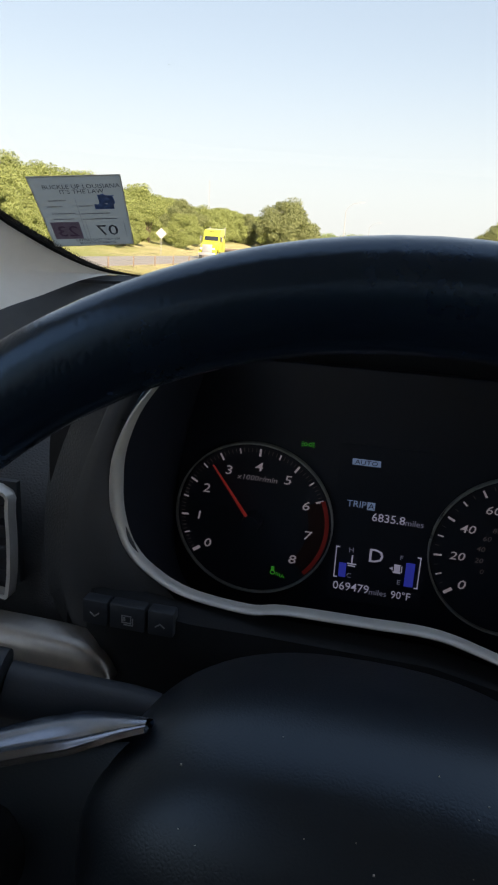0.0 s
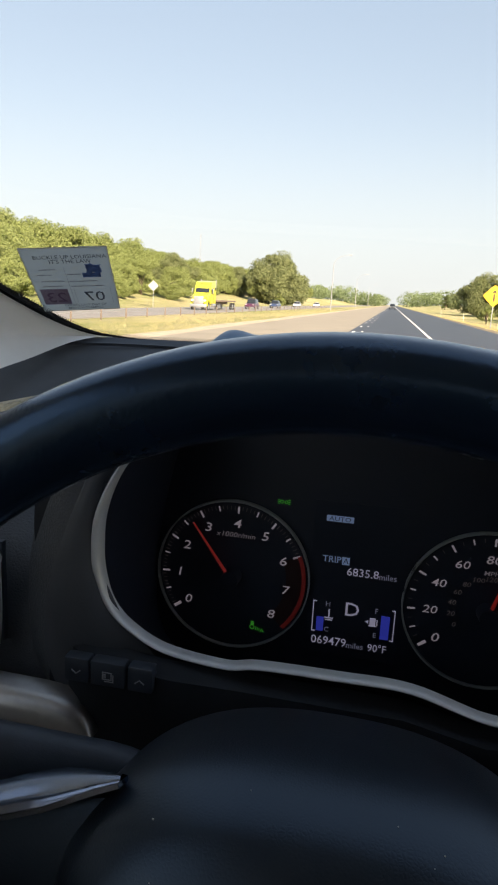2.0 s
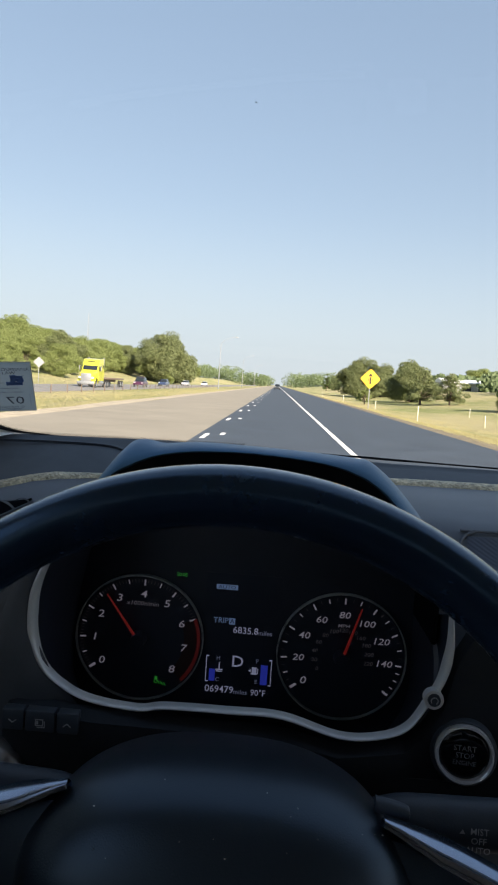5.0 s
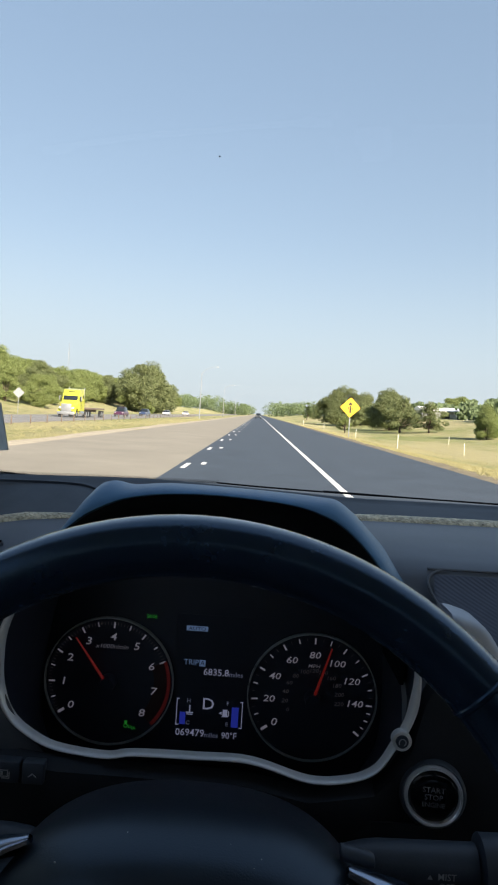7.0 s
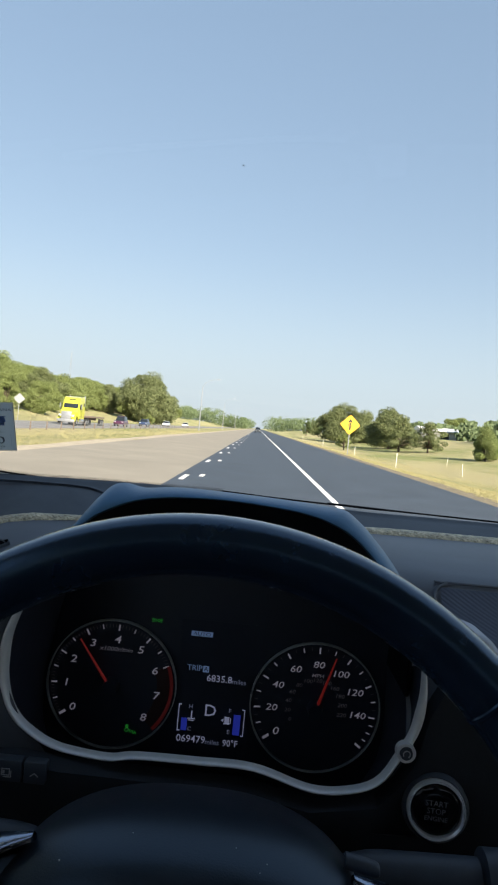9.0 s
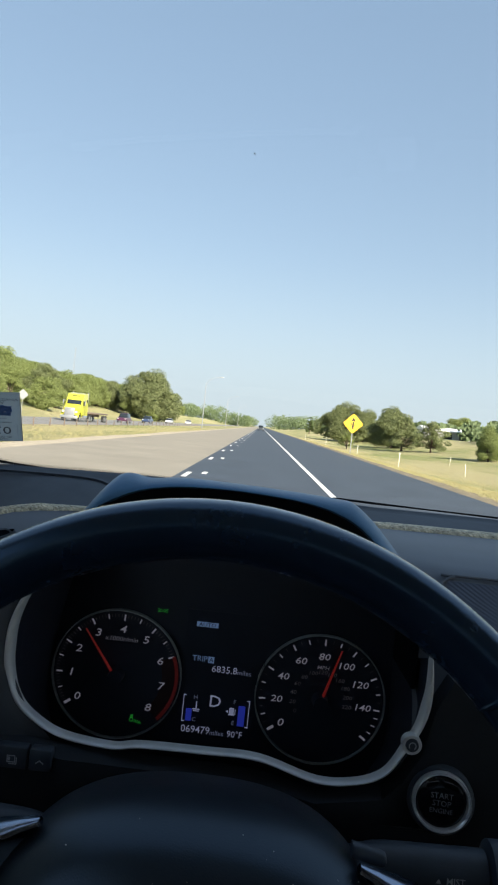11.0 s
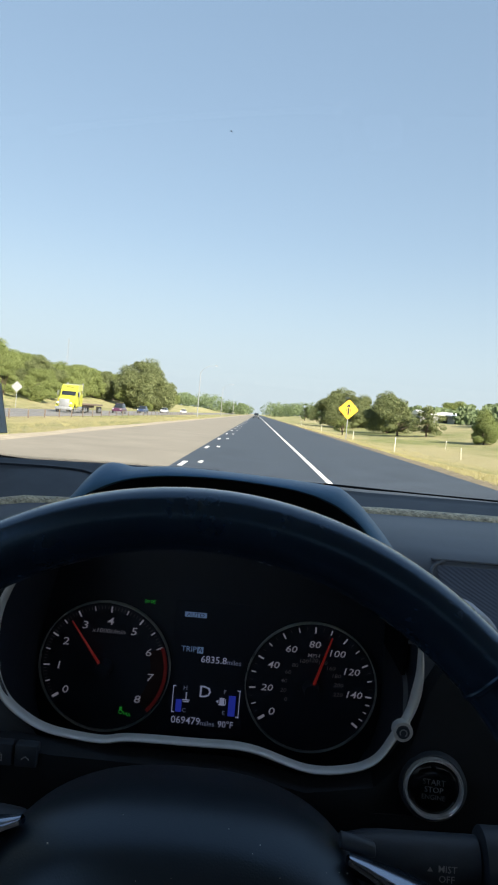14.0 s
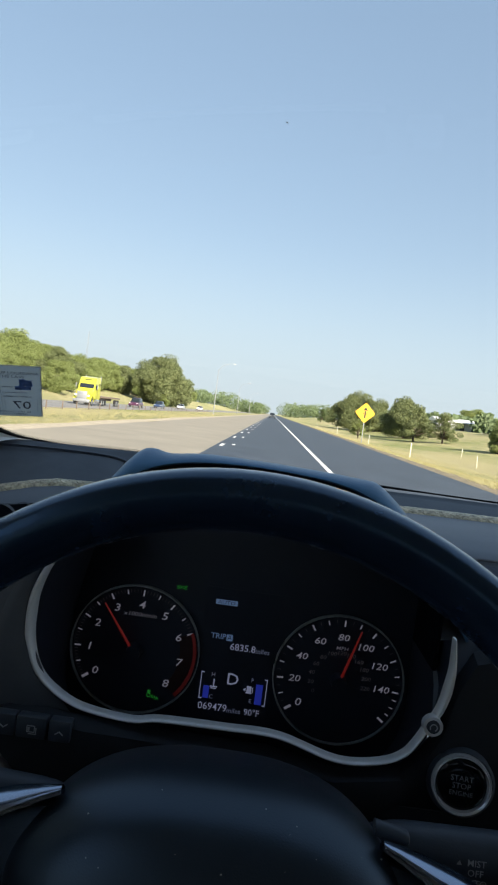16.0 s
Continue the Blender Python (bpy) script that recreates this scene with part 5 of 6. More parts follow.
def leaf_material(name, a, b):
    m = material(name, a, 0.6, spec=0.2)
    nt = m.node_tree
    bs = nt.nodes["Principled BSDF"]
    g = nt.nodes.new("ShaderNodeNewGeometry")
    ramp = nt.nodes.new("ShaderNodeValToRGB")
    ramp.color_ramp.elements[0].color, ramp.color_ramp.elements[1].color = (*a, 1), (*b, 1)
    nt.links.new(g.outputs["Random Per Island"], ramp.inputs["Fac"])
    nt.links.new(ramp.outputs["Color"], bs.inputs["Base Color"])
    tr = nt.nodes.new("ShaderNodeBsdfTranslucent")
    nt.links.new(ramp.outputs["Color"], tr.inputs["Color"])
    mx = nt.nodes.new("ShaderNodeMixShader")
    mx.inputs[0].default_value = 0.34
    nt.links.new(bs.outputs[0], mx.inputs[1])
    nt.links.new(tr.outputs[0], mx.inputs[2])
    nt.links.new(mx.outputs[0], nt.nodes["Material Output"].inputs[0])
    return m


M_LEAF_OAK = leaf_material("oak leaves", (0.115, 0.14, 0.058), (0.25, 0.275, 0.125))
M_LEAF_WOOD = leaf_material("woodland leaves", (0.145, 0.185, 0.055), (0.31, 0.35, 0.135))
M_LEAF_DARK = leaf_material("dark evergreen leaves", (0.06, 0.085, 0.03), (0.13, 0.17, 0.06))
# distance haze is mixed into the leaf colour of the tree belts
M_LEAF_FAR = leaf_material("haze-toned far leaves", (0.11, 0.15, 0.07), (0.19, 0.24, 0.12))
M_LEAF_RED = leaf_material("rusty turning leaves", (0.14, 0.07, 0.025), (0.22, 0.12, 0.045))


def tree(name, seed, height, spread, trunk_h, clumps, leaves, leaf, mat, label, category="tree", cone=0.0, clump=(0.15, 0.33)):
    """A tree at the origin: tapered trunk, limbs and a crown of leaf clumps."""
    rng = random.Random(seed)
    t = thing(name, label, category)
    bm = bmesh.new()
    r0 = height * 0.028
    lean = Vector((rng.uniform(-0.06, 0.06), rng.uniform(-0.06, 0.06), 1))
    fork = lean * trunk_h
    rings = []
    for k in range(6):
        s = k / 5
        r = r0 * (1.35 - 0.75 * s if k else 1.7)
        rings.append([lean * (trunk_h * 1.25 * s) + Vector((r * math.cos(a), r * math.sin(a), -0.3 if k == 0 else 0)) for a in np.linspace(0, 2 * math.pi, 9, endpoint=False)])
    loft(bm, rings, True, True)
    centres = []
    for i in range(clumps):
        a = rng.uniform(0, 2 * math.pi)
        h = rng.uniform(0.0, 1.0)
        prof = (math.sin(math.pi * (0.24 + 0.72 * h)) ** 0.75) * (1 - cone * h)
        lobe = 0.78 + 0.26 * math.sin(2 * a + seed) + 0.16 * math.sin(5 * a + 3.1 * h + seed * 1.7)
        d = spread * prof * lobe * math.sqrt(rng.uniform(0.20, 1.0))
        z = trunk_h * 0.75 + (height * (0.90 + 0.14 * math.sin(3 * a + seed)) - trunk_h * 0.75) * (0.06 + 0.86 * h)
        centres.append((Vector((d * math.cos(a), d * math.sin(a), z)), spread * rng.uniform(*clump) * (1 - 0.5 * cone * h)))
    for c, r in centres[:: max(1, clumps // 12)]:
        mid = fork.lerp(c, 0.55) + Vector((0, 0, 0.08 * height * rng.uniform(-0.4, 0.6)))
        cyl(bm, fork * 0.9, mid, r0 * 0.5, r0 * 0.3, 6, False)
        cyl(bm, mid, c, r0 * 0.3, r0 * 0.08, 6, False)
    part("trunk", bm, M_BARK, t)
    vs, fs = [], []
    for c, r in centres:
        for _ in range(leaves):
            u = Vector((rng.gauss(0, 1), rng.gauss(0, 1), rng.gauss(0, 1))).normalized()
            p = c + Vector((u.x * r, u.y * r, u.z * r * 0.72)) * rng.uniform(0.55, 1.06)
            n = (u * 0.7 + Vector((rng.uniform(-1, 1), rng.uniform(-1, 1), rng.uniform(-0.4, 1)))).normalized()
            s = n.orthogonal().normalized()
            s.rotate(Matrix.Rotation(rng.uniform(0, 6.28), 3, n))
            w = n.cross(s)
            L = leaf * rng.uniform(0.6, 1.4)
            k = len(vs)
            vs += [p - s * L, p + w * L * 0.5 - n * L * 0.15, p + s * L, p - w * L * 0.5 - n * L * 0.15]
            fs += [(k, k + 1, k + 2), (k, k + 2, k + 3)]
    me = bpy.data.meshes.new("crown")
    me.from_pydata(vs, [], fs)
    me.materials.append(mat)
    cr = new("crown", me)
    cr.parent = t
    return t


def place(src, x, y, scale=1.0, rot=0.0, first=[]):
    m = Matrix.Translation((x, y, ground_z(x, y) - 0.05)) @ Matrix.Rotation(rot, 4, "Z") @ Matrix.Scale(scale, 4)
    return copy_thing(src, m)


oak = tree("oak_tree", 3, 11.0, 7.8, 0.7, 118, 520, 0.17, M_LEAF_OAK, "large spreading dark green oak beside the road", clump=(0.13, 0.28))
oak.location = (21.2, 175.0, ground_z(21.2, 175.0) - 0.05)
oak.scale = (0.95,) * 3
tagged(place(oak, -36.2, 215.0, 1.58, 2.0), "tall old oak with gaps in its crown beyond the far carriageway")
place(oak, 26.5, 134.0, 0.80, 2.6)
thin = tree("field_tree", 8, 6.0, 3.3, 1.1, 44, 190, 0.14, M_LEAF_OAK, "small roadside tree with bare lower trunks and airy crown")
thin.location = (28.8, 112.0, ground_z(28.8, 112.0) - 0.05)
thin.scale = (0.85,) * 3
place(thin, 25.2, 118.0, 1.25, 1.3)
place(oak, 28.0, 182.0, 0.86, 1.1)
bush = tree("roadside_bush", 5, 2.0, 1.2, 0.3, 14, 110, 0.08, M_LEAF_WOOD, "low bright green bush in dry grass", "bush")
bush.location = (15.1, 115.0, ground_z(15.1, 115.0) - 0.05)
bush.scale = (1.6,) * 3
cedar = tree("evergreen_tree", 11, 9.0, 3.6, 1.0, 40, 200, 0.16, M_LEAF_DARK, "dark pointed evergreen tree on the verge", cone=0.6)
cedar.location = (24.0, 330.0, ground_z(24.0, 330.0) - 0.05)
place(cedar, 30.0, 345.0, 0.8, 1.0)

# wood along the far carriageway
woods = [tree("woodland_tree", 20 + i, 7.4, 4.4, 0.5, 36, 760, 0.125, (M_LEAF_WOOD, M_LEAF_WOOD, M_LEAF_OAK, M_LEAF_RED)[i], ("leafy sunlit woodland tree", "leafy woodland tree with rounded crown", "dull green woodland tree", "woodland tree with rusty turning leaves")[i], clump=(0.20, 0.38)) for i in range(4)]
rng = random.Random(5)
spots = []
for row in range(4):
    y = 30.0 + row * 2.5
    while y < 520:
        x = -44 - row * 6.0 + rng.uniform(-2.5, 2.5) - (3 if y > 150 else 0) - 0.045 * max(0.0, y - 100)
        spots.append((x, y))
        y += rng.uniform(4.0, 6.5) * (1 + y / 300)
spots.sort(key=lambda s: s[1])
for i, t in enumerate(woods):
    x, y = spots[i * 9 + 2]
    t.location = (x, y, ground_z(x, y) - 0.1)
for k, (x, y) in enumerate(spots):
    if k in (2, 11, 20, 29):
        continue
    w = woods[rng.choice((0, 0, 1, 1, 2))]
    tagged(place(w, x, y, rng.uniform(0.55, 0.9) if x > -48 else rng.uniform(0.95, 1.3), rng.uniform(0, 6.28)), group="wood beyond the far carriageway")
for x, y, k, r in ((72, 252, 1.15, 0.4), (80, 262, 1.3, 2.2), (89, 256, 1.2, 4.0), (98, 262, 1.3, 1.0)):
    tagged(place(woods[1], x, y, k, r), "leafy tree standing behind the farm building", group="trees behind the farm building")
tagged(place(woods[0], 31.0, 90.0, 0.62, 1.0), "dense rounded green bush in the dry grass")
tagged(place(woods[0], -33.8, 205.0, 0.50, 2.0), "dense low green bush under the old oak")
# far tree belts near the horizon
def belt(name, pts, h, label):
    rr = random.Random(len(pts))
    vs, fs = [], []
    for x, y, s in pts:
        z0 = ground_z(x, y)
        for _ in range(320):
            u = Vector((rr.gauss(0, 1), rr.gauss(0, 1), rr.gauss(0, 1))).normalized()
            p = Vector((x, y, z0 + h * s * 0.5)) + Vector((u.x * h * s * 0.75, u.y * h * s * 0.5, u.z * h * s * 0.55)) * rr.uniform(0.5, 1.05)
            L = 0.55 * rr.uniform(0.6, 1.5)
            n = Vector((rr.uniform(-1, 1), -1, rr.uniform(-0.5, 1))).normalized()
            a = n.orthogonal().normalized()
            b = n.cross(a)
            k = len(vs)
            vs += [p - a * L, p + b * L, p + a * L, p - b * L]
            fs.append((k, k + 1, k + 2, k + 3))
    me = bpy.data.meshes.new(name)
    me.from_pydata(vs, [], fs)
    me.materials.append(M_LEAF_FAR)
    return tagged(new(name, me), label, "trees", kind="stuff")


rr = random.Random(9)
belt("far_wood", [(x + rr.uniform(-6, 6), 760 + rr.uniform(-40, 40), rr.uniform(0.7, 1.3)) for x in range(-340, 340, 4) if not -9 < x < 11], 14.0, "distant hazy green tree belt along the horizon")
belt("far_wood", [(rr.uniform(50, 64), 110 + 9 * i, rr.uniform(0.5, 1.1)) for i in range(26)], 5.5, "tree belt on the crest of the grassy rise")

# ---------------------------------------------------------------- roadside things
M_YELLOW = material("yellow sign sheeting", (0.80, 0.45, 0.02), 0.5, var=0.06, scale=3)
M_BLACKINK = material("black sign ink", (0.015, 0.015, 0.015), 0.6)
M_STEEL = material("galvanised steel", (0.33, 0.34, 0.35), 0.5, metal=0.5, var=0.12, scale=4)
M_WHITEPOST = material("white post plastic", (0.62, 0.58, 0.46), 0.6, var=0.1, scale=4)
M_RUSTPOST = material("weathered brown post", (0.16, 0.12, 0.09), 0.85, var=0.25, scale=5)
M_TYRE = material("tyre rubber", (0.02, 0.02, 0.02), 0.85, var=0.2, scale=6)
M_CARGLASS = material("dark car glass", (0.02, 0.025, 0.03), 0.08, var=0.05, scale=2)
M_LAMPGLASS = material("pale lamp glass", (0.7, 0.7, 0.66), 0.2)
M_REDLAMP = material("red tail lamp", (0.4, 0.02, 0.02), 0.3)
M_ROOF = material("pale metal roofing", (0.70, 0.70, 0.68), 0.5, var=0.06, scale=1)
M_WALLGREY = material("grey sheet wall", (0.42, 0.42, 0.41), 0.7, var=0.1, scale=0.5)


def paint(name, c):
    return material(name, c, 0.3, var=0.06, scale=2, coat=0.5)


# warning sign
def diamond_sign(name, label, front, x, y, zc, size, rot=0.0, symbol=True):
    t = thing(name, label, "road sign")
    bm = bmesh.new()
    h = size / 2
    c = 0.10 * size
    corner = []
    for k in range(4):
        a = math.pi / 2 * k
        d, tt = Vector((math.cos(a), 0, math.sin(a))), Vector((-math.sin(a), 0, math.cos(a)))
        corner += [d * (h * 1.414 - c) - tt * c, d * (h * 1.414 - c * 0.25), d * (h * 1.414 - c) + tt * c]
    loft(bm, [[p + Vector((0, -0.004, zc)) for p in corner], [p + Vector((0, 0.004, zc)) for p in corner]], True, True)
    part("panel", bm, front, t)
    bm = bmesh.new()
    box(bm, (0, 0.03, zc / 2 + 0.05), (0.07, 0.05, zc + 1.2), 0.008)
    part("post", bm, M_STEEL, t)
    if symbol:
        bm = bmesh.new()
        box(bm, (0.0, -0.008, zc - 0.12 * size), (0.11 * size, 0.004, 0.5 * size))
        for s in (-1, 1):
            bm.faces.new([bm.verts.new(p) for p in ((s * 0.0, -0.008, zc + 0.40 * size), (s * 0.17 * size, -0.008, zc + 0.16 * size), (s * 0.05 * size, -0.008, zc + 0.16 * size), (0, -0.008, zc + 0.2 * size))])
            box(bm, (s * 0.13 * size, -0.008, zc - 0.06 * size), (0.05 * size, 0.004, 0.20 * size))
        part("symbol", bm, M_BLACKINK, t, "black arrow symbol", smooth=False)
    t.matrix_basis = Matrix.Translation((x, y, ground_z(x, y))) @ Matrix.Rotation(rot, 4, "Z")
    return t


diamond_sign("warning_sign", "yellow diamond warning sign with black arrow on a steel post", M_YELLOW, 7.6, 55.0, 2.55, 1.2)
diamond_sign("road_sign", "bare grey back of a diamond road sign", M_STEEL, -33.5, 92.0, 3.0, 1.1, 0.2, False)
diamond_sign("warning_sign", "yellow diamond warning sign on the far grass rise", M_YELLOW, -38.0, 140.0, 2.4, 1.0, 0.1, False)

# delineator posts
post = thing("delineator_post", "slim white plastic delineator post in the verge", "post", "delineators along the verge")
bm = bmesh.new()
box(bm, (0, 0, 0.50), (0.055, 0.022, 1.05), 0.009)
part("blade", bm, M_WHITEPOST, post)
bm = bmesh.new()
box(bm, (0, -0.013, 0.97), (0.055, 0.006, 0.10))
part("reflector", bm, M_LAMPGLASS, post)
post.location = (9.4, 44.0, ground_z(9.4, 44.0))
for k, (x, y) in enumerate(((17.6, 56.0), (22.5, 78.0), (10.4, 70.0), (9.6, 96.0), (8.8, 128.0))):
    copy_thing(post, Matrix.Translation((x, y, ground_z(x, y))) @ Matrix.Rotation(radians((k * 7) % 9 - 4), 4, "Y"))

# cable barrier in the median
fence = thing("cable_barrier", "steel cable barrier on short posts along the median", "barrier", at=(-20.0, 20.0, 0.0))
bm = bmesh.new()
box(bm, (0, 0, 0.30), (0.10, 0.07, 1.0), 0.012)
post_me = mesh_of("barrier_post", bm, M_RUSTPOST, True)
for k in range(44):
    p = new("barrier_post", post_me)
    p.parent = fence
    y = 12.0 + 4.6 * k
    p.matrix_basis = Matrix.Translation((0, y - 20.0, ground_z(-20.0, y)))
for h in (0.50, 0.62, 0.74):
    bm = bmesh.new()
    cyl(bm, (-20.0, 5, h - 0.69), (-20.0, 212, h - 0.69), 0.014, 0.014, 6)
    part("cable", bm, M_STEEL, fence)

# street lamps on tall masts
mast = thing("street_lamp", "tall galvanised street lamp with a single long arm", "street lamp", "street lamps along the median")
bm = bmesh.new()
cyl(bm, (0, 0, -0.3), (0, 0, 9.6), 0.11, 0.06, 12)
part("pole", bm, M_STEEL, mast)
bm = bmesh.new()
al = smooth_line([(0, 0, 9.3), (0.5, 0, 10.2), (1.6, 0, 10.9), (3.0, 0, 11.2)], 4)
sweep(bm, al, [(-0.035, -0.035), (0.035, -0.035), (0.035, 0.035), (-0.035, 0.035)], normal=(0, -1, 0))
part("arm", bm, M_STEEL, mast)
bm = bmesh.new()
box(bm, (3.25, 0, 11.2), (0.75, 0.26, 0.14), 0.05)
head = part("lamp_head", bm, M_STEEL, mast)
bm = bmesh.new()
box(bm, (3.3, 0, 11.12), (0.5, 0.2, 0.05), 0.02)
part("lens", bm, M_LAMPGLASS, head)
mast.location = (-12.6, 142.0, ground_z(-12.6, 142.0))
copy_thing(mast, Matrix.Translation((-12.4, 232.0, ground_z(-12.4, 232.0))))
copy_thing(mast, Matrix.Translation((-12.2, 345.0, ground_z(-12.2, 345.0))))

# radio mast far off on the rise
bm = bmesh.new()
gz = ground_z(-76, 262)
for s in (-1, 1):
    cyl(bm, (-76 + 0.4 * s, 262, gz), (-76 + 0.12 * s, 262, gz + 21), 0.06, 0.04, 5)
for k in range(14):
    cyl(bm, (-76.35 + 0.02 * k, 262, gz + 1.5 * k), (-75.65 - 0.02 * k, 262, gz + 1.5 * k + 1.4), 0.03, 0.03, 4)
single("radio_mast", bm, M_STEEL, "thin lattice radio mast rising behind the wood", "mast")


# vehicles
def wheel_at(parent, x, y, r, w=0.22):
    bm = bmesh.new()
    cyl(bm, (x - w / 2, y, r), (x + w / 2, y, r), r, r, 20)
    tyre = part("wheel", bm, M_TYRE, parent)
    bm = bmesh.new()
    cyl(bm, (x - w / 2 - 0.01, y, r), (x + w / 2 + 0.01, y, r), r * 0.6, r * 0.6, 14)
    part("rim", bm, M_STEEL, tyre)


def road_car(name, label, mat, h=1.5, tall=False):
    t = thing(name, label, "car")
    w = 0.9
    body = [(-2.2, 0.42, 0.72), (-2.1, 0.36, 0.90), (-1.3, 0.34, 0.98), (0.0, 0.33, 1.0), (1.3, 0.34, 0.98), (2.1, 0.36, 0.95), (2.25, 0.45, 0.85)]
    bm = bmesh.new()
    loft(bm, [[Vector((-w, y, a)), Vector((-w * 1.02, y, (a + b) / 2)), Vector((-w * 0.93, y, b)), Vector((w * 0.93, y, b)), Vector((w * 1.02, y, (a + b) / 2)), Vector((w, y, a))] for y, a, b in body], True, True)
    part("body", bm, mat, t)
    bm = bmesh.new()
    cab = [(-1.15, 0.96, 0.97), (-0.55, 0.97, h - 0.04), (0.2, 0.98, h), (1.3, 0.97, h - 0.04), (1.95 if tall else 1.75, 0.95, 1.0)]
    loft(bm, [[Vector((-w * 0.90, y, a - 0.03)), Vector((-w * 0.72, y, b)), Vector((w * 0.72, y, b)), Vector((w * 0.90, y, a - 0.03))] for y, a, b in cab], True, True)
    part("glasshouse", bm, M_CARGLASS, t, "dark tinted windows")
    bm = bmesh.new()
    loft(bm, [[Vector((-w * 0.70, y, z)), Vector((-w * 0.66, y, z + 0.04)), Vector((w * 0.66, y, z + 0.04)), Vector((w * 0.70, y, z))] for y, z in ((-0.52, h - 0.04), (0.2, h), (1.3, h - 0.03))], True, True)
    part("roof", bm, mat, t)
    for sx in (-1, 1):
        for y in (-1.35, 1.4):
            wheel_at(t, sx * 0.80, y, 0.34)
        bm = bmesh.new()
        box(bm, (sx * 0.65, -2.17, 0.74), (0.36, 0.06, 0.13), 0.02)
        part("headlamp", bm, M_LAMPGLASS, t)
        bm = bmesh.new()
        box(bm, (sx * 0.72, 2.22, 0.86), (0.28, 0.06, 0.14), 0.02)
        part("tail_lamp", bm, M_REDLAMP, t)
    return t


for name, label, col, x, y, h, rot in (
    ("suv", "dark maroon sport utility car on the far carriageway", (0.07, 0.02, 0.05), -24.6, 119.0, 1.75, 0),
    ("car", "dark blue car on the far carriageway", (0.03, 0.05, 0.11), -25.0, 146.0, 1.6, 0),
    ("car", "silver car far along the far carriageway", (0.45, 0.46, 0.47), -26.0, 188.0, 1.5, 0),
    ("car", "white car on the far carriageway", (0.7, 0.7, 0.7), -25.0, 228.0, 1.5, 0),
    ("suv", "dark grey car driving ahead on the asphalt", (0.05, 0.055, 0.06), 0.0, 210.0, 1.7, 0),
):
    c = road_car(name, label, paint(label.split()[0] + " car paint", col), h, h > 1.6)
    c.matrix_basis = Matrix.Translation((x, y, -0.61 if x < -5 else 0.01))

# yellow tractor unit with empty flatbed
M_TRUCK = paint("yellow truck paint", (0.43, 0.43, 0.04))
M_TANK = material("polished tank metal", (0.6, 0.61, 0.62), 0.25, metal=0.8)
truck = thing("truck", "bright yellow long-nosed truck pulling an empty flatbed", "truck")
bm = bmesh.new()
loft(bm, [[Vector((-s * 0.9, y, 0.9)), Vector((-s, y, 1.5)), Vector((-s * 0.92, y, z)), Vector((s * 0.92, y, z)), Vector((s, y, 1.5)), Vector((s * 0.9, y, 0.9))] for y, z, s in ((-3.2, 1.75, 0.85), (-3.0, 1.95, 0.95), (-1.5, 2.15, 1.1))], True, True)
part("bonnet", bm, M_TRUCK, truck)
bm = bmesh.new()
loft(bm, [[Vector((-1.2, y, 0.9)), Vector((-1.22, y, 2.0)), Vector((-1.1, y, z)), Vector((1.1, y, z)), Vector((1.22, y, 2.0)), Vector((1.2, y, 0.9))] for y, z in ((-1.5, 2.2), (-1.1, 3.1), (-0.6, 3.75), (1.3, 3.95))], True, True)
cab = part("cab", bm, M_TRUCK, truck)
for z, hh, yy, nm in ((2.62, 0.62, -1.34, "windscreen"), (3.42, 0.22, -0.83, "roof_window")):
    bm = bmesh.new()
    box(bm, (0, 0, 0), (1.9 if hh > 0.3 else 1.0, 0.05, hh), 0.02, m=Matrix.Translation((0, yy, z)) @ Matrix.Rotation(radians(-25), 4, "X"))
    part(nm, bm, M_CARGLASS, cab)
bm = bmesh.new()
box(bm, (0, -3.24, 1.30), (1.35, 0.10, 1.05), 0.05)
part("grille", bm, M_STEEL, truck)
for s in (-1, 1):
    bm = bmesh.new()
    box(bm, (s * 1.21, -0.75, 2.52), (0.05, 0.75, 0.66), 0.02)
    part("side_window", bm, M_CARGLASS, cab)
    bm = bmesh.new()
    box(bm, (s * 1.21, 0.75, 2.85), (0.04, 0.35, 0.45), 0.02)
    part("sleeper_window", bm, M_CARGLASS, cab)
    bm = bmesh.new()
    box(bm, (s * 1.215, -0.22, 2.0), (0.03, 0.04, 1.9), 0.005)
    part("door_seam", bm, M_BLACKINK, cab)
    bm = bmesh.new()
    box(bm, (s * 0.86, -3.12, 1.28), (0.32, 0.22, 0.26), 0.06)
    part("headlamp", bm, M_LAMPGLASS, truck)
    bm = bmesh.new()
    loft(bm, [[Vector((s * x, -2.3 + 0.75 * math.cos(a), 0.55 + 0.72 * math.sin(a))) for x in (0.82, 1.22)] for a in np.linspace(0, math.pi, 9)], closed=False)
    part("fender", bm, M_TRUCK, truck)
    bm = bmesh.new()
    cyl(bm, (s * 1.0, -0.6, 0.66), (s * 1.0, 1.0, 0.66), 0.30, 0.30, 18)
    part("fuel_tank", bm, M_TANK, truck)
    bm = bmesh.new()
    box(bm, (s * 1.48, -1.35, 2.55), (0.10, 0.08, 0.62), 0.02)
    box(bm, (s * 1.34, -1.33, 2.80), (0.24, 0.03, 0.03))
    part("mirror", bm, M_STEEL, cab)
bm = bmesh.new()
box(bm, (0, -3.3, 0.6), (2.3, 0.22, 0.4), 0.06)
part("bumper", bm, M_STEEL, truck)
for s in (-1, 1):
    bm = bmesh.new()
    cyl(bm, (s * 1.05, 1.5, 1.0), (s * 1.05, 1.5, 4.1), 0.09, 0.09, 10)
    part("exhaust_stack", bm, M_STEEL, truck)
    for y in (-2.3, 2.6, 3.7, 11.5, 12.7):
        wheel_at(truck, s * 1.0, y, 0.5, 0.4)
bm = bmesh.new()
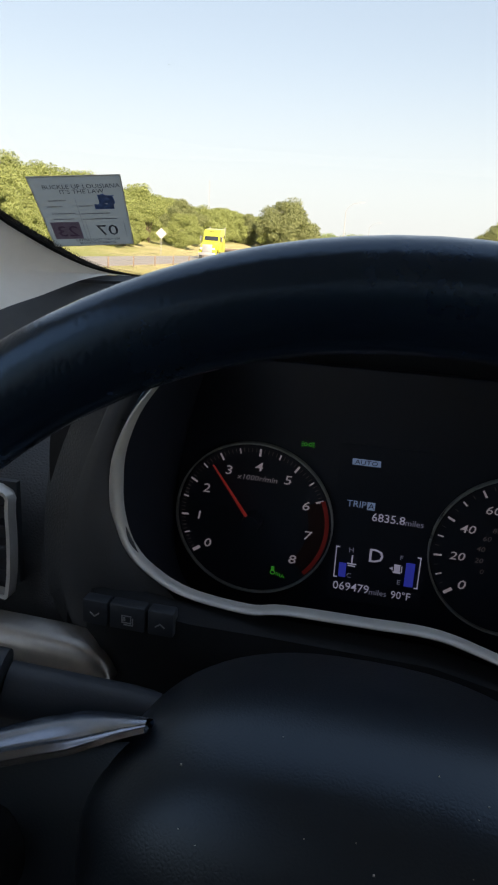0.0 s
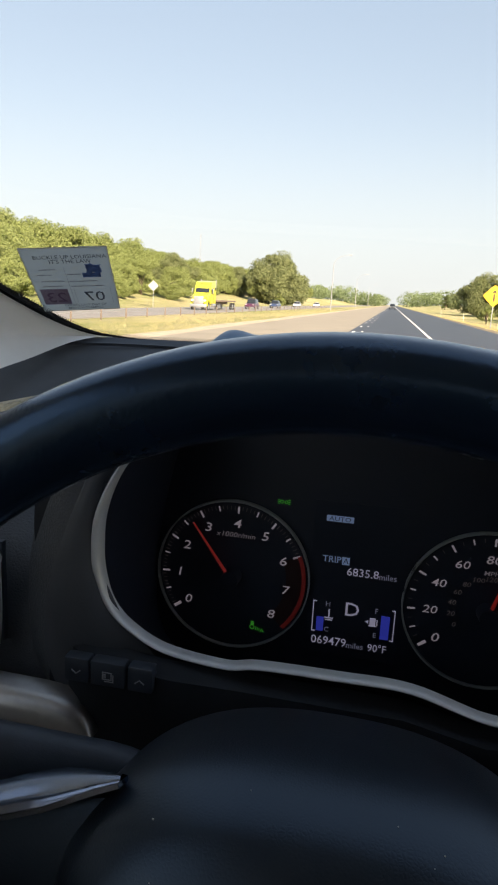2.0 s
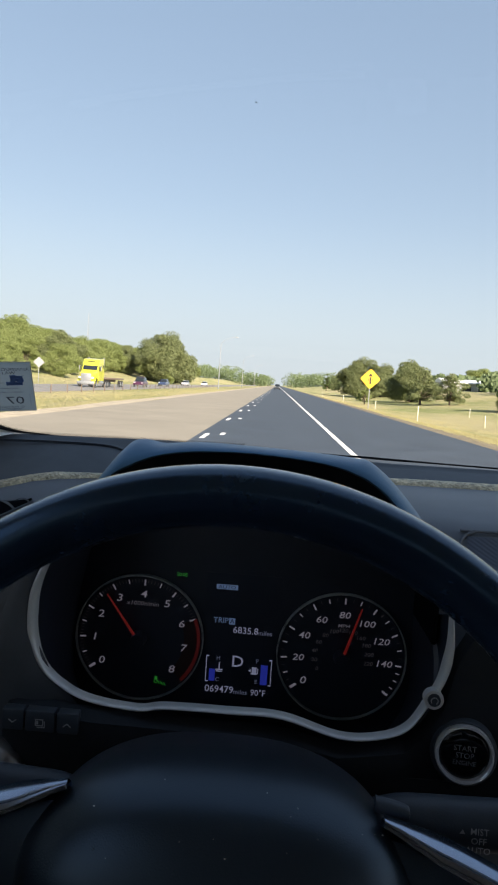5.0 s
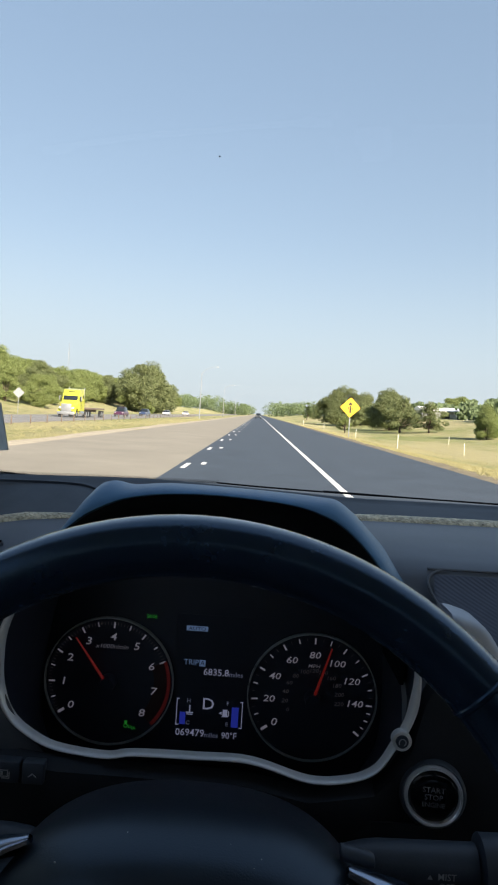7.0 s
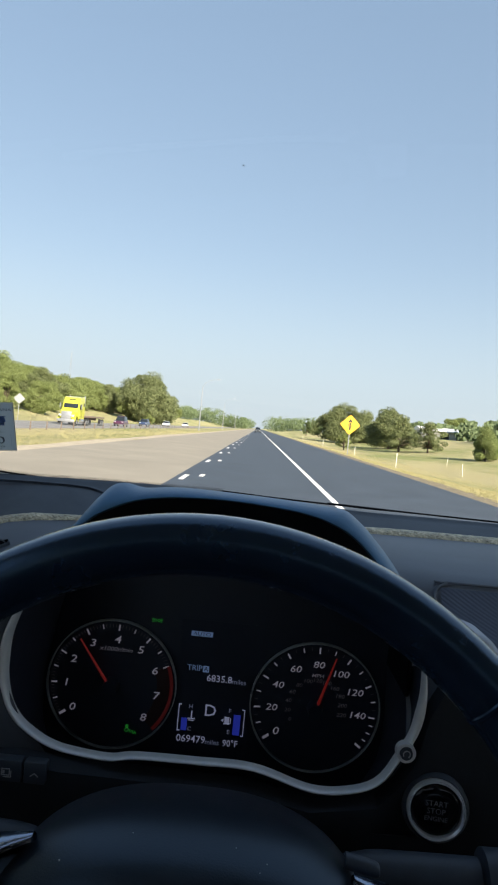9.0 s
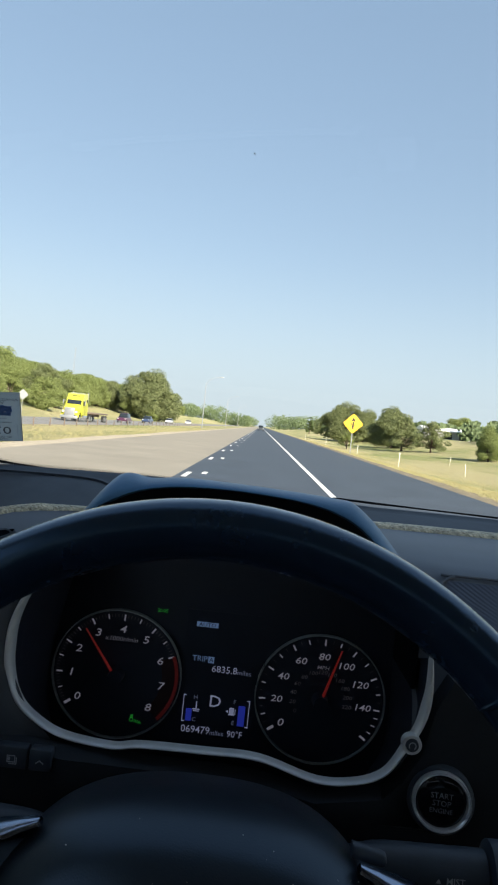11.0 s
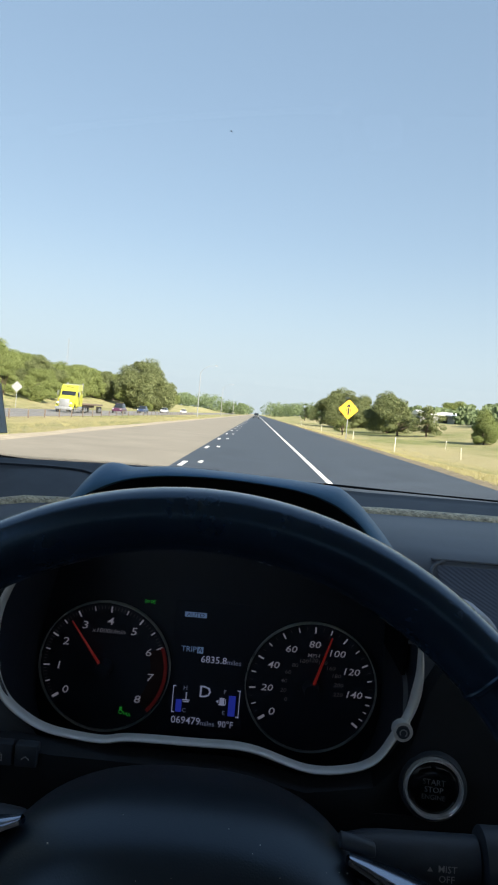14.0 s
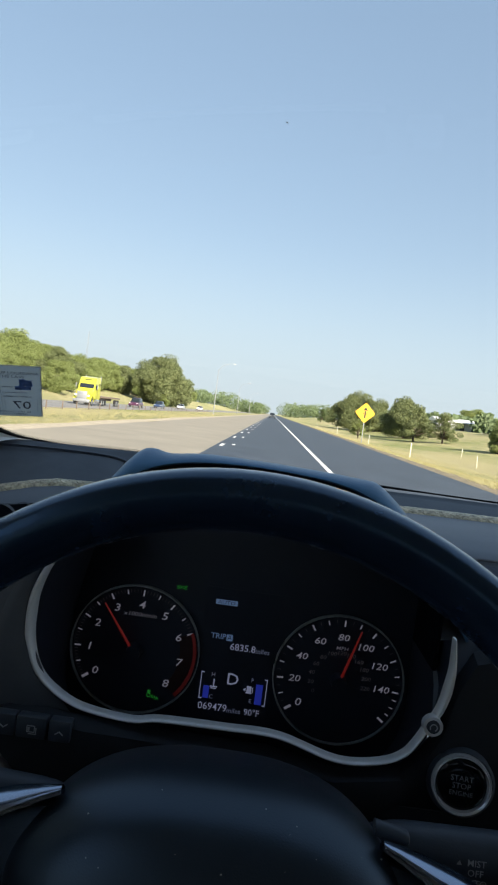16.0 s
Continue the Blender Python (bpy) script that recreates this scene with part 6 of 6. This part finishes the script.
box(bm, (0, 7.6, 1.25), (2.4, 12.0, 0.22), 0.03)
box(bm, (0, 5.0, 0.95), (0.9, 12.5, 0.35), 0.03)
part("flatbed", bm, M_RUSTPOST, truck)
truck.matrix_basis = Matrix.Translation((-25.4, 90.5, -0.61))

# low white farm building on the rise
barn = thing("farm_building", "long low white-roofed farm building beyond the trees", "building")
bm = bmesh.new()
box(bm, (0, 0, 1.3), (19, 7, 2.8), 0.02)
part("wall", bm, M_WALLGREY, barn)
bm = bmesh.new()
loft(bm, [[Vector((x, -4.2, 2.6)), Vector((x, 0, 3.7)), Vector((x, 4.2, 2.6)), Vector((x, 4.2, 2.45)), Vector((x, -4.2, 2.45))] for x in (-10, 10)], True, True)
part("roof", bm, M_ROOF, barn)
for k in range(4):
    bm = bmesh.new()
    box(bm, (-7 + 4.6 * k, -3.52, 1.2), (2.4, 0.08, 1.7))
    part("doorway", bm, M_BLACKINK, barn)
barn.matrix_basis = Matrix.Translation((57.0, 200.0, ground_z(57, 200) - 0.3)) @ Matrix.Rotation(radians(6), 4, "Z")

# dry grass tufts beside the road
rg = random.Random(12)
M_TUFT = leaf_material("dry grass blades", (0.40, 0.36, 0.16), (0.50, 0.44, 0.24))
vs, fs = [], []
for k in range(9000):
    if rg.random() < 0.72:
        x, y = 7.0 + 9 * rg.random() ** 1.6, 14 + 110 * rg.random() ** 1.5
    else:
        x, y = -8.2 - 11.5 * rg.random() ** 1.1, 14 + 110 * rg.random() ** 1.4
    z = ground_z(x, y)
    for _ in range(7):
        a, l = rg.uniform(0, 6.28), rg.uniform(0.03, 0.11)
        dx, dy = 0.016 * math.cos(a), 0.016 * math.sin(a)
        lx, ly = rg.uniform(-0.12, 0.12), rg.uniform(-0.12, 0.12)
        px, py = x + rg.uniform(-0.15, 0.15), y + rg.uniform(-0.15, 0.15)
        i = len(vs)
        vs += [(px - dx, py - dy, z - 0.03), (px + dx, py + dy, z - 0.03), (px + lx, py + ly, z + l)]
        fs.append((i, i + 1, i + 2))
me = bpy.data.meshes.new("dry_grass")
me.from_pydata(vs, [], fs)
me.materials.append(M_TUFT)
tagged(new("dry_grass", me), "dry golden grass tufts beside the road", "grass", kind="stuff")
